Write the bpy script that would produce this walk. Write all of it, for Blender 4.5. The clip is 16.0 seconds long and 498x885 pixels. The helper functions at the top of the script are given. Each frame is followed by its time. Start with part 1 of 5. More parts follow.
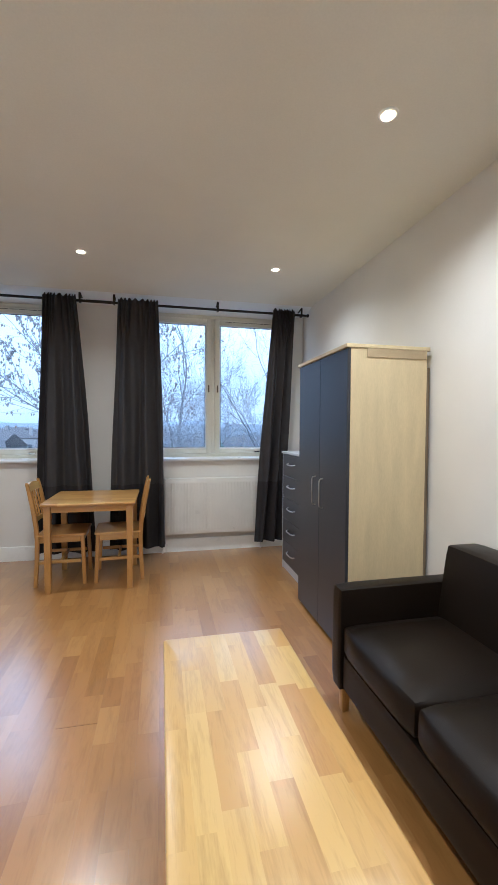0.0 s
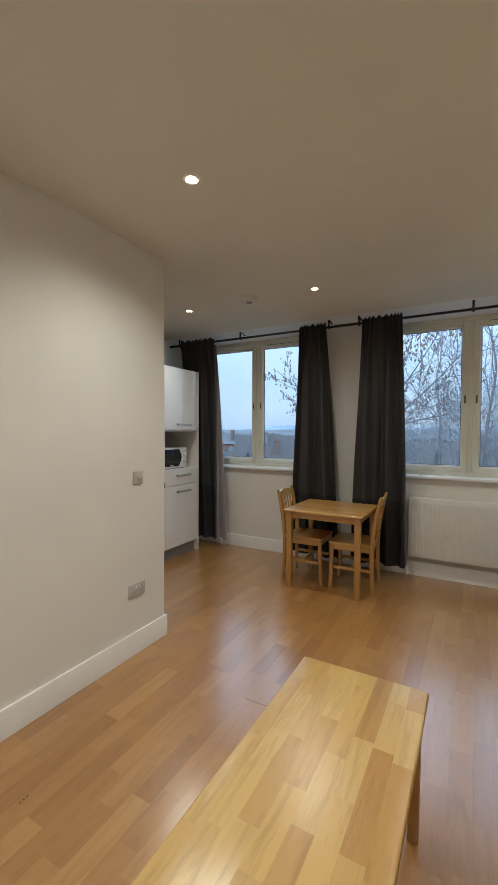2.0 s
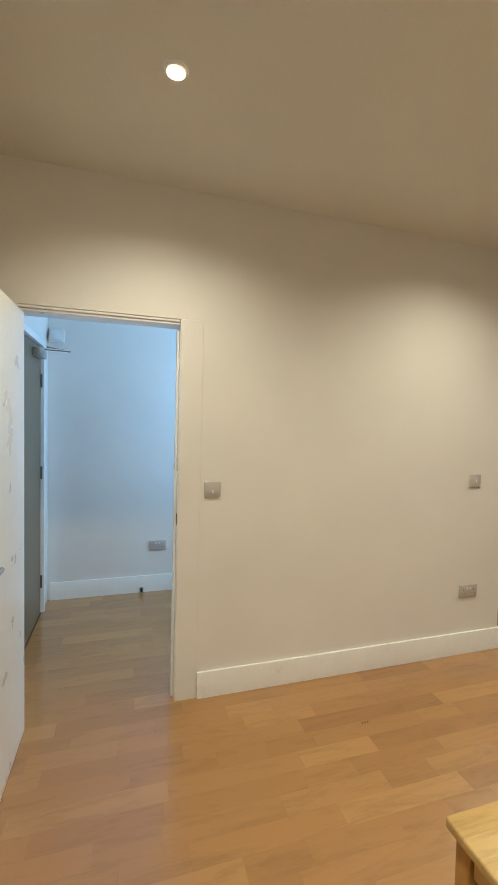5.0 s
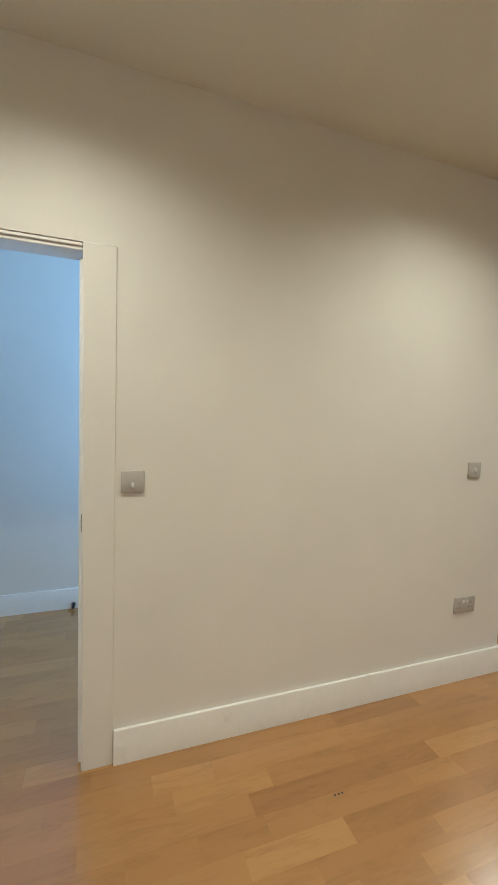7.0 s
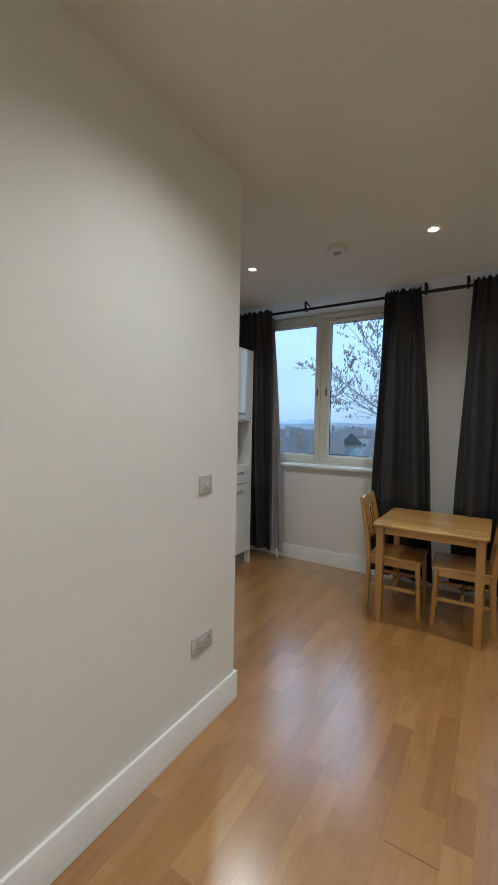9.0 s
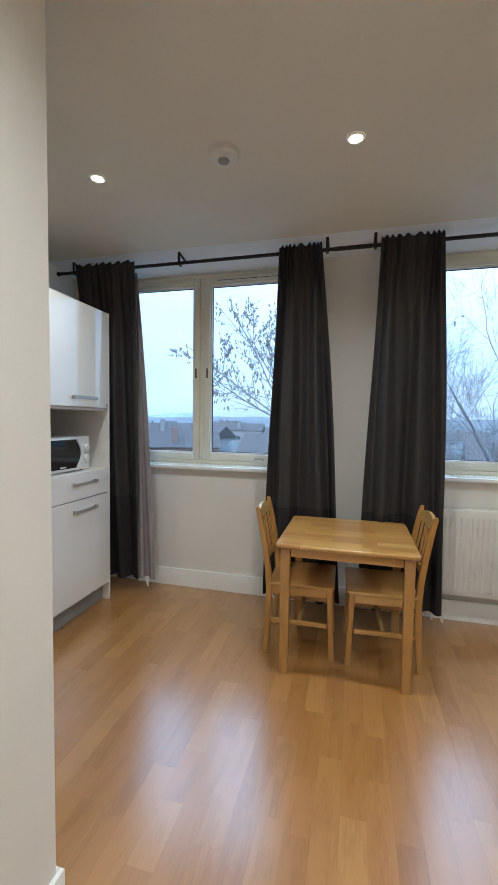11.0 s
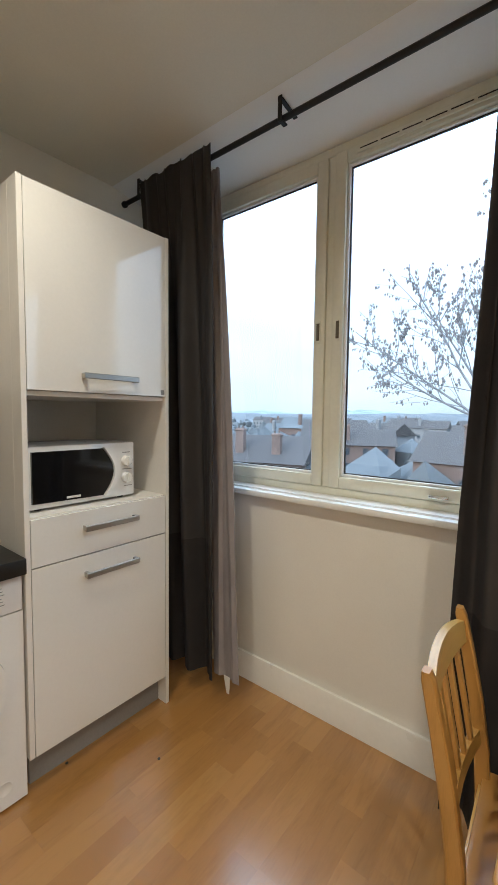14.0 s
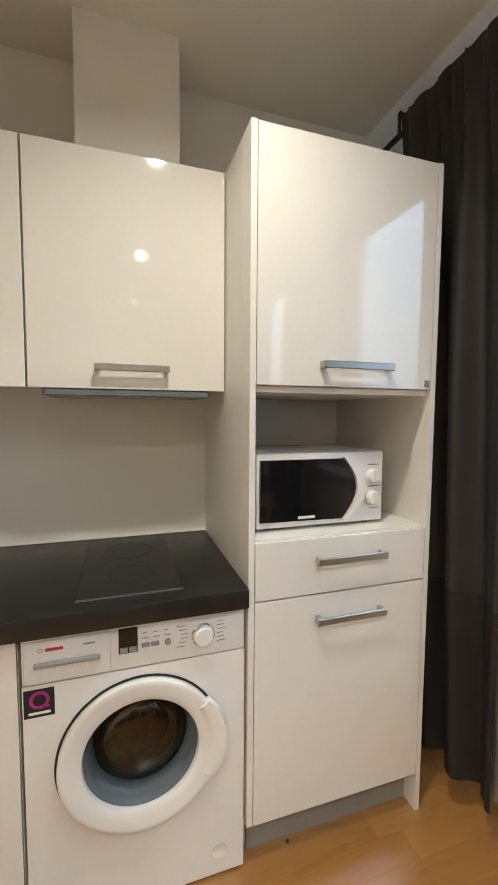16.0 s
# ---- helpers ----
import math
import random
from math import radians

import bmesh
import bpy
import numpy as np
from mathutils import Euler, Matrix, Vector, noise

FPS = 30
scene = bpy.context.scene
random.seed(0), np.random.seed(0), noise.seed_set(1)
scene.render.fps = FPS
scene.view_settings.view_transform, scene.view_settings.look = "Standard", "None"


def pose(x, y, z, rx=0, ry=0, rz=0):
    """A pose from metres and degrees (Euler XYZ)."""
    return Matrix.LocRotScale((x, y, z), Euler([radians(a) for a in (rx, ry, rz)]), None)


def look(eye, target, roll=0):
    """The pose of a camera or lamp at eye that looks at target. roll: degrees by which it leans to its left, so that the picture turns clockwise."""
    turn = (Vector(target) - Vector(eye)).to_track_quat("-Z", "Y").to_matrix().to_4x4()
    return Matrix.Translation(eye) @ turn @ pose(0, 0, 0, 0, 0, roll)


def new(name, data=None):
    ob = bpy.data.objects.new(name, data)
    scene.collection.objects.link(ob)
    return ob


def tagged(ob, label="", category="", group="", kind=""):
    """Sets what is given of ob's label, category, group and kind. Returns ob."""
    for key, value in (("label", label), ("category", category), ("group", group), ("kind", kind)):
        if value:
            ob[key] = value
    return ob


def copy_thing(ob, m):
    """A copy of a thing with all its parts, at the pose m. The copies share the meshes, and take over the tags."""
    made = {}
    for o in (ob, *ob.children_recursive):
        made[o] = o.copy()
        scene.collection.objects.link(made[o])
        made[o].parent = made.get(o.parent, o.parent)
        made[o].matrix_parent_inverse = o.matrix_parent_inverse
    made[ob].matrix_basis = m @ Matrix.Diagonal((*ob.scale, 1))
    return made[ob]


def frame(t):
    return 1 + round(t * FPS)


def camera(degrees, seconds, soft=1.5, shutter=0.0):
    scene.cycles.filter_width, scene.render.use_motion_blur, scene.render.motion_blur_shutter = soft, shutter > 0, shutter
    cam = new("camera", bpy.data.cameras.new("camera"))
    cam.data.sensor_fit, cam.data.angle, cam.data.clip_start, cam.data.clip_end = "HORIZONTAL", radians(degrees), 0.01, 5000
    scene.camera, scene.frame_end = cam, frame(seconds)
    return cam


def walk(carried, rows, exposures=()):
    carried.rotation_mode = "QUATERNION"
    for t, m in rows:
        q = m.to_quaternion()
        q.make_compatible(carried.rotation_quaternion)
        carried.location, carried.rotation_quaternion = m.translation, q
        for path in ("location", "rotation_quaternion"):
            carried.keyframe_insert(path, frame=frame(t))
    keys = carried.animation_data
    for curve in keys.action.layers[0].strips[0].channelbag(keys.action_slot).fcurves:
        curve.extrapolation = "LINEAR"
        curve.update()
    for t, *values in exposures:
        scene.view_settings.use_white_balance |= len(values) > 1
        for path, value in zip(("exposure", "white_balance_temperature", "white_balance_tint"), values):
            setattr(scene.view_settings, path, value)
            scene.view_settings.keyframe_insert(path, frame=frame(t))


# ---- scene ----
cam = camera(63.3, 16.0)
PATH = [
    (0, (1.343, -2.269, 1.38), (1.769, -0.316, 1.309), 0.3),
    (0.5, (1.529, -2.216, 1.39), (1.547, -0.217, 1.324), 0.2),
    (1, (1.708, -2.165, 1.424), (1.339, -0.201, 1.356), 0.2),
    (1.5, (1.848, -2.205, 1.458), (1.141, -0.335, 1.4), 0.2),
    (2, (1.969, -2.256, 1.49), (0.993, -0.512, 1.437), 0.3),
    (2.5, (2.07, -2.293, 1.535), (0.814, -0.738, 1.473), 0.8),
    (3, (2.142, -2.342, 1.537), (0.621, -1.045, 1.471), 1.1),
    (3.5, (2.168, -2.41, 1.557), (0.471, -1.355, 1.473), 1.5),
    (4, (2.182, -2.465, 1.561), (0.371, -1.623, 1.469), 1.6),
    (4.5, (2.185, -2.497, 1.558), (0.296, -1.848, 1.459), 1.6),
    (4.7, (2.176, -2.502, 1.552), (0.265, -1.921, 1.451), 1.6),
    (6.8, (1.723, -2.216, 1.416), (-0.195, -1.658, 1.31), 1.6),
    (7, (1.653, -2.159, 1.428), (-0.228, -1.489, 1.306), 1.7),
    (7.5, (1.499, -2.051, 1.416), (-0.235, -1.06, 1.316), 1.8),
    (8, (1.373, -1.96, 1.426), (-0.137, -0.652, 1.337), 1.4),
    (8.5, (1.258, -1.874, 1.434), (-0.024, -0.341, 1.352), 1.3),
    (9, (1.169, -1.752, 1.461), (0.108, -0.058, 1.374), 1.1),
    (9.5, (1.081, -1.589, 1.476), (0.246, 0.226, 1.385), 1.1),
    (10, (0.938, -1.372, 1.474), (0.306, 0.523, 1.385), 1.0),
    (10.2, (0.9, -1.275, 1.464), (0.335, 0.641, 1.373), 1.0),
    (12.3, (0.689, -0.188, 1.403), (0.206, 1.749, 1.274), 0.7),
    (12.5, (0.697, -0.048, 1.4), (0.122, 1.863, 1.271), 0.6),
    (13, (0.659, 0.237, 1.418), (-0.157, 2.058, 1.274), 0.8),
    (13.5, (0.566, 0.468, 1.398), (-0.489, 2.162, 1.271), 0.7),
    (14, (0.438, 0.614, 1.426), (-0.814, 2.168, 1.292), 0.7),
    (14.5, (0.336, 0.725, 1.432), (-1.091, 2.119, 1.3), 0.5),
    (15, (0.209, 0.825, 1.43), (-1.405, 1.998, 1.297), 0.3),
    (15.5, (0.104, 0.841, 1.412), (-1.674, 1.747, 1.284), 0.5),
    (16, (0.042, 0.854, 1.425), (-1.856, 1.469, 1.281), 0.4),
]
EXPOSURES = [(0.0, 0.88, 4850, 11), (0.5, 0.3, 4850, 10), (1.0, 0.22, 4980, 10), (3.0, 0.18, 5800, 5), (4.7, 0.46, 6050, 5), (7.0, 0.36, 5600, 4), (8.0, 0.14, 5200, 4), (9.0, 0.18, 4980, 4), (10.2, 0.38, 4720, 5), (12.3, 1.1, 5650, 8), (13.5, 1.0, 5750, 8), (14.5, 0.74, 5850, 8), (15.2, 0.93, 5800, 8), (16.0, 1.24, 5750, 8)]
walk(cam, [(t, look(eye, target, roll)) for t, eye, target, roll in PATH], EXPOSURES)

# ---- sky and sun ----
SUN_TURN, SUN_UP = radians(200), radians(24)
world = bpy.data.worlds.new("overcast_sky")
world.use_nodes = True
scene.world = world
wn, wl = world.node_tree.nodes, world.node_tree.links
sky = wn.new("ShaderNodeTexSky")
sky.sky_type, sky.sun_disc, sky.sun_elevation, sky.sun_rotation = "NISHITA", False, SUN_UP, SUN_TURN
sky.dust_density = 3.0
wco = wn.new("ShaderNodeTexCoord")
wmap = wn.new("ShaderNodeMapping")
wmap.inputs["Scale"].default_value = (1.0, 1.0, 3.2)
cloud = wn.new("ShaderNodeTexNoise")
cloud.inputs["Scale"].default_value, cloud.inputs["Detail"].default_value, cloud.inputs["Roughness"].default_value = 2.2, 7, 0.55
cramp = wn.new("ShaderNodeValToRGB")
cramp.color_ramp.elements[0].position, cramp.color_ramp.elements[1].position = 0.33, 0.66
cramp.color_ramp.elements[0].color, cramp.color_ramp.elements[1].color = (0.62, 0.62, 0.62, 1), (0.97, 0.97, 0.97, 1)
wmix = wn.new("ShaderNodeMix")
wmix.data_type = "RGBA"
wmix.inputs["B"].default_value = (4.5, 5.35, 6.4, 1)
wl.new(wco.outputs["Generated"], wmap.inputs["Vector"])
wl.new(wmap.outputs["Vector"], cloud.inputs["Vector"])
wl.new(cloud.outputs["Fac"], cramp.inputs["Fac"])
wl.new(cramp.outputs["Color"], wmix.inputs["Factor"])
wl.new(sky.outputs["Color"], wmix.inputs["A"])
# an overcast sky is brighter overhead than at the horizon
wsep, wup, wpow, wgain = wn.new("ShaderNodeSeparateXYZ"), wn.new("ShaderNodeMath"), wn.new("ShaderNodeMath"), wn.new("ShaderNodeMath")
wup.operation, wpow.operation, wgain.operation = "MAXIMUM", "POWER", "MULTIPLY_ADD"
wup.inputs[1].default_value, wpow.inputs[1].default_value = 0.0, 2.0
wgain.inputs[1].default_value, wgain.inputs[2].default_value = 5.0, 1.08
wl.new(wco.outputs["Generated"], wsep.inputs[0])
wl.new(wsep.outputs["Z"], wup.inputs[0])
wl.new(wup.outputs[0], wpow.inputs[0])
wl.new(wpow.outputs[0], wgain.inputs[0])
wscale = wn.new("ShaderNodeVectorMath")
wscale.operation = "SCALE"
wl.new(wmix.outputs["Result"], wscale.inputs[0])
wl.new(wgain.outputs[0], wscale.inputs["Scale"])
wl.new(wscale.outputs["Vector"], wn["Background"].inputs["Color"])
wn["Background"].inputs["Strength"].default_value = 0.138


def lamp(name, kind, energy, colour, m):
    data = bpy.data.lights.new(name, kind)
    data.energy, data.color = energy, colour
    ob = new(name, data)
    ob.matrix_world = m
    return ob


sun = lamp("sun", "SUN", 0.9, (1.0, 0.95, 0.88), pose(0, -20, 30, 66, 0, -25))
sun.data.angle = radians(15)

# ---- the plan, in metres ----
H = 2.715                      # ceiling
X_E, X_K, Y_N, Y_S = 2.97, -1.68, 2.265, -3.9
WIN = [(-1.307, 0.333), (1.105, 2.745)]
WIN_Z0, WIN_Z1, Y_FRAME = 1.045, 2.655, 2.35
DOOR_Y0, DOOR_Y1, DOOR_Z = -3.048, -2.215, 2.04
HALL_X, HALL_Y = -1.49, -3.13
DOWNLIGHTS = [(-0.587, 1.052), (0.752, 1.052), (2.29, 1.052), (0.747, -0.657), (2.29, -0.67), (0.695, -2.357), (2.29, -2.357)]
LAMP_W, LAMP_COLOUR = 48.0, (1.0, 0.88, 0.67)
for lx, ly in DOWNLIGHTS:
    # the row by the windows is dimmed
    s = lamp("downlight_beam", "SPOT", LAMP_W * (0.68 if ly > 0 else 1.0), LAMP_COLOUR, pose(lx, ly, H - 0.02))
    s.data.spot_size, s.data.spot_blend, s.data.shadow_soft_size = radians(150), 1.0, 0.04
# added area lamp for the hall's blue daylight; its source is unseen and unbuilt
hall_light = lamp("hall_daylight_fill", "AREA", 25.0, (0.34, 0.60, 1.0), look((-0.70, -0.75, 1.75), (-1.4, -2.6, 2.15)))
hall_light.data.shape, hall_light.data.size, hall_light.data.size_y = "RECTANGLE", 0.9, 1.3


# ---- materials ----
def shader(name):
    m = bpy.data.materials.new(name)
    m.use_nodes = True
    return m, m.node_tree.nodes, m.node_tree.links, m.node_tree.nodes["Principled BSDF"]


def ramp_of(nodes, stops):
    r = nodes.new("ShaderNodeValToRGB")
    while len(r.color_ramp.elements) < len(stops):
        r.color_ramp.elements.new(0.5)
    for e, (p, c) in zip(r.color_ramp.elements, stops):
        e.position, e.color = p, (*c, 1)
    return r


def surface(name, colour, rough=0.5, metal=0.0, vary=0.06, scale=6.0, grain=90.0, bump=0.03, stretch=(1, 1, 1), coat=0.0, rough_vary=0.08, spec=0.5):
    """A plain finish with soft large blotches and fine grain."""
    m, n, l, p = shader(name)
    co, mp = n.new("ShaderNodeTexCoord"), n.new("ShaderNodeMapping")
    mp.inputs["Scale"].default_value = stretch
    l.new(co.outputs["Object"], mp.inputs["Vector"])
    big, fine = n.new("ShaderNodeTexNoise"), n.new("ShaderNodeTexNoise")
    big.inputs["Scale"].default_value, big.inputs["Detail"].default_value = scale, 4
    fine.inputs["Scale"].default_value, fine.inputs["Detail"].default_value = grain, 3
    for t in (big, fine):
        l.new(mp.outputs["Vector"], t.inputs["Vector"])
    mix = n.new("ShaderNodeMix")
    mix.inputs["Factor"].default_value = 0.35
    l.new(big.outputs["Fac"], mix.inputs["A"])
    l.new(fine.outputs["Fac"], mix.inputs["B"])
    lo, hi = [tuple(max(0, min(1, c * k)) for c in colour) for k in (1 - vary * 2, 1 + vary * 2)]
    r = ramp_of(n, [(0.3, lo), (0.7, hi)])
    l.new(mix.outputs["Result"], r.inputs["Fac"])
    l.new(r.outputs["Color"], p.inputs["Base Color"])
    rr = n.new("ShaderNodeMapRange")
    rr.inputs["To Min"].default_value, rr.inputs["To Max"].default_value = max(0.02, rough - rough_vary), min(1, rough + rough_vary)
    l.new(big.outputs["Fac"], rr.inputs["Value"])
    l.new(rr.outputs["Result"], p.inputs["Roughness"])
    p.inputs["Metallic"].default_value, p.inputs["Coat Weight"].default_value = metal, coat
    p.inputs["Specular IOR Level"].default_value = spec
    if bump:
        b = n.new("ShaderNodeBump")
        b.inputs["Strength"].default_value, b.inputs["Distance"].default_value = bump * 5, 0.002
        l.new(fine.outputs["Fac"], b.inputs["Height"])
        l.new(b.outputs["Normal"], p.inputs["Normal"])
    return m


def timber(name, tones, rough, axis=1, stretch=14.0, scale=3.0, streak=0.5, coat=0.0, bump=0.02, coat_rough=0.2):
    """Wood with grain along one axis; each stave takes a tone of its own."""
    m, n, l, p = shader(name)
    co, mp, info, geo = (n.new("ShaderNode" + k) for k in ("TexCoord", "Mapping", "ObjectInfo", "NewGeometry"))
    sc = [stretch] * 3
    sc[axis] = 1.0
    mp.inputs["Scale"].default_value = sc
    add = n.new("ShaderNodeMath")
    add.operation = "ADD"
    l.new(info.outputs["Random"], add.inputs[0])
    l.new(geo.outputs["Random Per Island"], add.inputs[1])
    fr = n.new("ShaderNodeMath")
    fr.operation = "FRACT"
    l.new(add.outputs[0], fr.inputs[0])
    far = n.new("ShaderNodeMath")
    far.operation = "MULTIPLY"
    far.inputs[1].default_value = 37.0
    l.new(fr.outputs[0], far.inputs[0])
    l.new(co.outputs["Object"], mp.inputs["Vector"])
    l.new(far.outputs[0], mp.inputs["Location"])
    g, f = n.new("ShaderNodeTexNoise"), n.new("ShaderNodeTexNoise")
    g.inputs["Scale"].default_value, g.inputs["Detail"].default_value, g.inputs["Distortion"].default_value = scale, 5, 1.1
    f.inputs["Scale"].default_value, f.inputs["Detail"].default_value = scale * 9, 4
    for t in (g, f):
        l.new(mp.outputs["Vector"], t.inputs["Vector"])
    base = ramp_of(n, [(i / (len(tones) - 1), c) for i, c in enumerate(tones)])
    l.new(fr.outputs[0], base.inputs["Fac"])
    dark = n.new("ShaderNodeMix")
    dark.data_type, dark.blend_type = "RGBA", "MULTIPLY"
    dark.inputs["Factor"].default_value = streak
    gr = ramp_of(n, [(0.32, (0.52, 0.46, 0.38)), (0.52, (1, 1, 1)), (0.75, (1.0, 0.95, 0.88))])
    mm = n.new("ShaderNodeMix")
    mm.inputs["Factor"].default_value = 0.3
    l.new(g.outputs["Fac"], mm.inputs["A"])
    l.new(f.outputs["Fac"], mm.inputs["B"])
    l.new(mm.outputs["Result"], gr.inputs["Fac"])
    l.new(base.outputs["Color"], dark.inputs["A"])
    l.new(gr.outputs["Color"], dark.inputs["B"])
    l.new(dark.outputs["Result"], p.inputs["Base Color"])
    rr = n.new("ShaderNodeMapRange")
    rr.inputs["To Min"].default_value, rr.inputs["To Max"].default_value = rough - 0.05, rough + 0.07
    l.new(g.outputs["Fac"], rr.inputs["Value"])
    l.new(rr.outputs["Result"], p.inputs["Roughness"])
    p.inputs["Coat Weight"].default_value, p.inputs["Coat Roughness"].default_value = coat, coat_rough
    p.inputs["Coat IOR"].default_value = 1.72
    b = n.new("ShaderNodeBump")
    b.inputs["Strength"].default_value, b.inputs["Distance"].default_value = bump * 5, 0.001
    l.new(f.outputs["Fac"], b.inputs["Height"])
    l.new(b.outputs["Normal"], p.inputs["Normal"])
    return m


def glowing(name, colour, strength):
    m, n, l, p = shader(name)
    p.inputs["Base Color"].default_value = (*colour, 1)
    p.inputs["Emission Color"].default_value, p.inputs["Emission Strength"].default_value = (*colour, 1), strength
    return m


def pane_glass(name):
    m, n, l, p = shader(name)
    clear, gloss, mix = (n.new("ShaderNode" + k) for k in ("BsdfTransparent", "BsdfGlossy", "MixShader"))
    clear.inputs["Color"].default_value = (0.97, 0.985, 0.985, 1)
    gloss.inputs["Roughness"].default_value = 0.02
    mix.inputs["Fac"].default_value = 0.035
    l.new(clear.outputs["BSDF"], mix.inputs[1])
    l.new(gloss.outputs["BSDF"], mix.inputs[2])
    l.new(mix.outputs["Shader"], n["Material Output"].inputs["Surface"])
    return m


WALL = surface("wall_paint", (0.80, 0.77, 0.71), 0.75, vary=0.02, scale=2.2, grain=160, bump=0.02)
CEIL = surface("ceiling_paint", (0.76, 0.735, 0.65), 0.85, vary=0.025, scale=1.6, grain=120, bump=0.015)
SOFFIT = surface("soffit_white_paint", (0.86, 0.87, 0.87), 0.8, vary=0.015, scale=2, grain=120, bump=0.015)
SKIRT = surface("skirting_gloss", (0.87, 0.855, 0.81), 0.3, vary=0.02, grain=40, bump=0.01)
FRAME = surface("window_frame_paint", (0.76, 0.74, 0.62), 0.32, vary=0.03, scale=5, grain=50, bump=0.01)
SILL = surface("sill_paint", (0.84, 0.84, 0.82), 0.3, vary=0.03, scale=9)
PLASTIC = surface("white_plastic", (0.74, 0.72, 0.68), 0.35, vary=0.02, bump=0)
FLOOR = timber("floor_laminate", [(0.34, 0.160, 0.038), (0.42, 0.207, 0.054), (0.365, 0.174, 0.043), (0.455, 0.238, 0.068), (0.33, 0.152, 0.037)], 0.30, axis=1, stretch=7, scale=2.2, streak=0.42, coat=1.0, coat_rough=0.23)
UNDER = surface("floor_underlay", (0.12, 0.06, 0.03), 0.8)
RUBBERWOOD = timber("rubberwood_staves", [(0.53, 0.32, 0.080), (0.58, 0.375, 0.110), (0.43, 0.23, 0.054), (0.61, 0.415, 0.140), (0.48, 0.275, 0.066)], 0.30, axis=1, stretch=10, scale=2.6, streak=0.5, coat=0.5, coat_rough=0.27)
RUBBER_X = timber("rubberwood_staves_across", [(0.49, 0.262, 0.062), (0.57, 0.33, 0.092), (0.42, 0.205, 0.046), (0.60, 0.365, 0.112), (0.47, 0.245, 0.056)], 0.30, axis=0, stretch=7, scale=2.6, streak=0.14, coat=0.35, bump=0.004)
RUBBER_Z = timber("rubberwood_upright", [(0.44, 0.22, 0.052), (0.49, 0.265, 0.070)], 0.3, axis=2, stretch=10, scale=4, streak=0.4, coat=0.2)
SWITCH = surface("grey_white_plate", (0.50, 0.47, 0.43), 0.35, vary=0.03, bump=0)
LEATHER = surface("brown_black_leather", (0.0105, 0.0066, 0.0040), 0.40, vary=0.15, scale=5, grain=260, bump=0.08, spec=0.2)
DARK_WOOD = surface("charcoal_wood_front", (0.040, 0.042, 0.050), 0.36, vary=0.14, scale=7, grain=60, bump=0.03, stretch=(6, 6, 0.6))
CREAM = surface("cream_laminate", (0.68, 0.56, 0.33), 0.42, vary=0.05, scale=4, grain=60, bump=0.01, stretch=(4, 4, 0.7))
SILVER_EDGE = surface("pale_edge_trim", (0.55, 0.55, 0.56), 0.4, vary=0.03)
STEEL = surface("brushed_steel", (0.47, 0.455, 0.43), 0.36, metal=1.0, vary=0.05, scale=30, grain=300, bump=0.01, stretch=(1, 1, 12))
CHROME = surface("chrome", (0.8, 0.8, 0.8), 0.12, metal=1.0, vary=0.02, bump=0)
GLOSS_WHITE = surface("gloss_white_front", (0.80, 0.78, 0.74), 0.06, vary=0.015, scale=2, bump=0, coat=1.0, rough_vary=0.03)
SATIN_WHITE = surface("satin_white_carcass", (0.78, 0.75, 0.70), 0.38, vary=0.02, bump=0.005)
PLINTH = surface("grey_plinth", (0.26, 0.25, 0.24), 0.45, vary=0.06)
WORKTOP = surface("charcoal_worktop", (0.014, 0.0135, 0.0125), 0.36, vary=0.2, scale=22, grain=240, bump=0.03)
BLACK_GLASS = surface("black_glass", (0.006, 0.006, 0.007), 0.06, vary=0.1, bump=0, rough_vary=0.02)
BLACK_RUBBER = surface("black_rubber", (0.012, 0.012, 0.012), 0.6, vary=0.1)
ENAMEL = surface("white_enamel", (0.80, 0.79, 0.77), 0.22, vary=0.015, bump=0, coat=0.2)
GREY_PLASTIC = surface("grey_plastic", (0.30, 0.30, 0.30), 0.4, vary=0.04, bump=0)
HOB_INK = surface("dim_grey_print", (0.022, 0.022, 0.022), 0.3, vary=0.05, bump=0)
GASKET = surface("blue_grey_gasket", (0.145, 0.172, 0.195), 0.5, vary=0.06, bump=0)
INK = surface("grey_ink", (0.25, 0.24, 0.23), 0.6, vary=0.02, bump=0)
RED_INK = surface("red_ink", (0.45, 0.03, 0.04), 0.5, vary=0.02, bump=0)
PURPLE = surface("purple_print", (0.36, 0.02, 0.20), 0.4, vary=0.05, bump=0)
DRUM = surface("perforated_drum_steel", (0.22, 0.20, 0.165), 0.35, metal=1.0, vary=0.15, scale=40, grain=90, bump=0.08)
CURTAIN = surface("charcoal_curtain_cloth", (0.036, 0.033, 0.034), 0.6, vary=0.08, scale=14, grain=420, bump=0.05, spec=0.35)
HEM = surface("charcoal_hem_cloth", (0.027, 0.025, 0.026), 0.6, vary=0.08, scale=14, grain=420, bump=0.08, spec=0.2)
LINING = surface("silver_lining_cloth", (0.30, 0.275, 0.285), 0.5, vary=0.06, scale=10, grain=300, bump=0.05)
IRON = surface("dark_iron", (0.028, 0.027, 0.028), 0.42, metal=0.6, vary=0.1, bump=0.02)
RAD = surface("radiator_enamel", (0.80, 0.78, 0.73), 0.3, vary=0.02, bump=0)
# cream darkened to the shade of the recess under the wardrobe top
CREAM_SHADE = surface("shaded_cream_strip", (0.44, 0.34, 0.20), 0.5, vary=0.06, stretch=(1, 4, 4))
BROWN_DOOR = surface("brown_door_veneer", (0.20, 0.145, 0.085), 0.4, vary=0.08, scale=5, grain=50, stretch=(8, 8, 0.5))
SLOT = surface("dark_slot", (0.03, 0.028, 0.026), 0.6, vary=0.1)
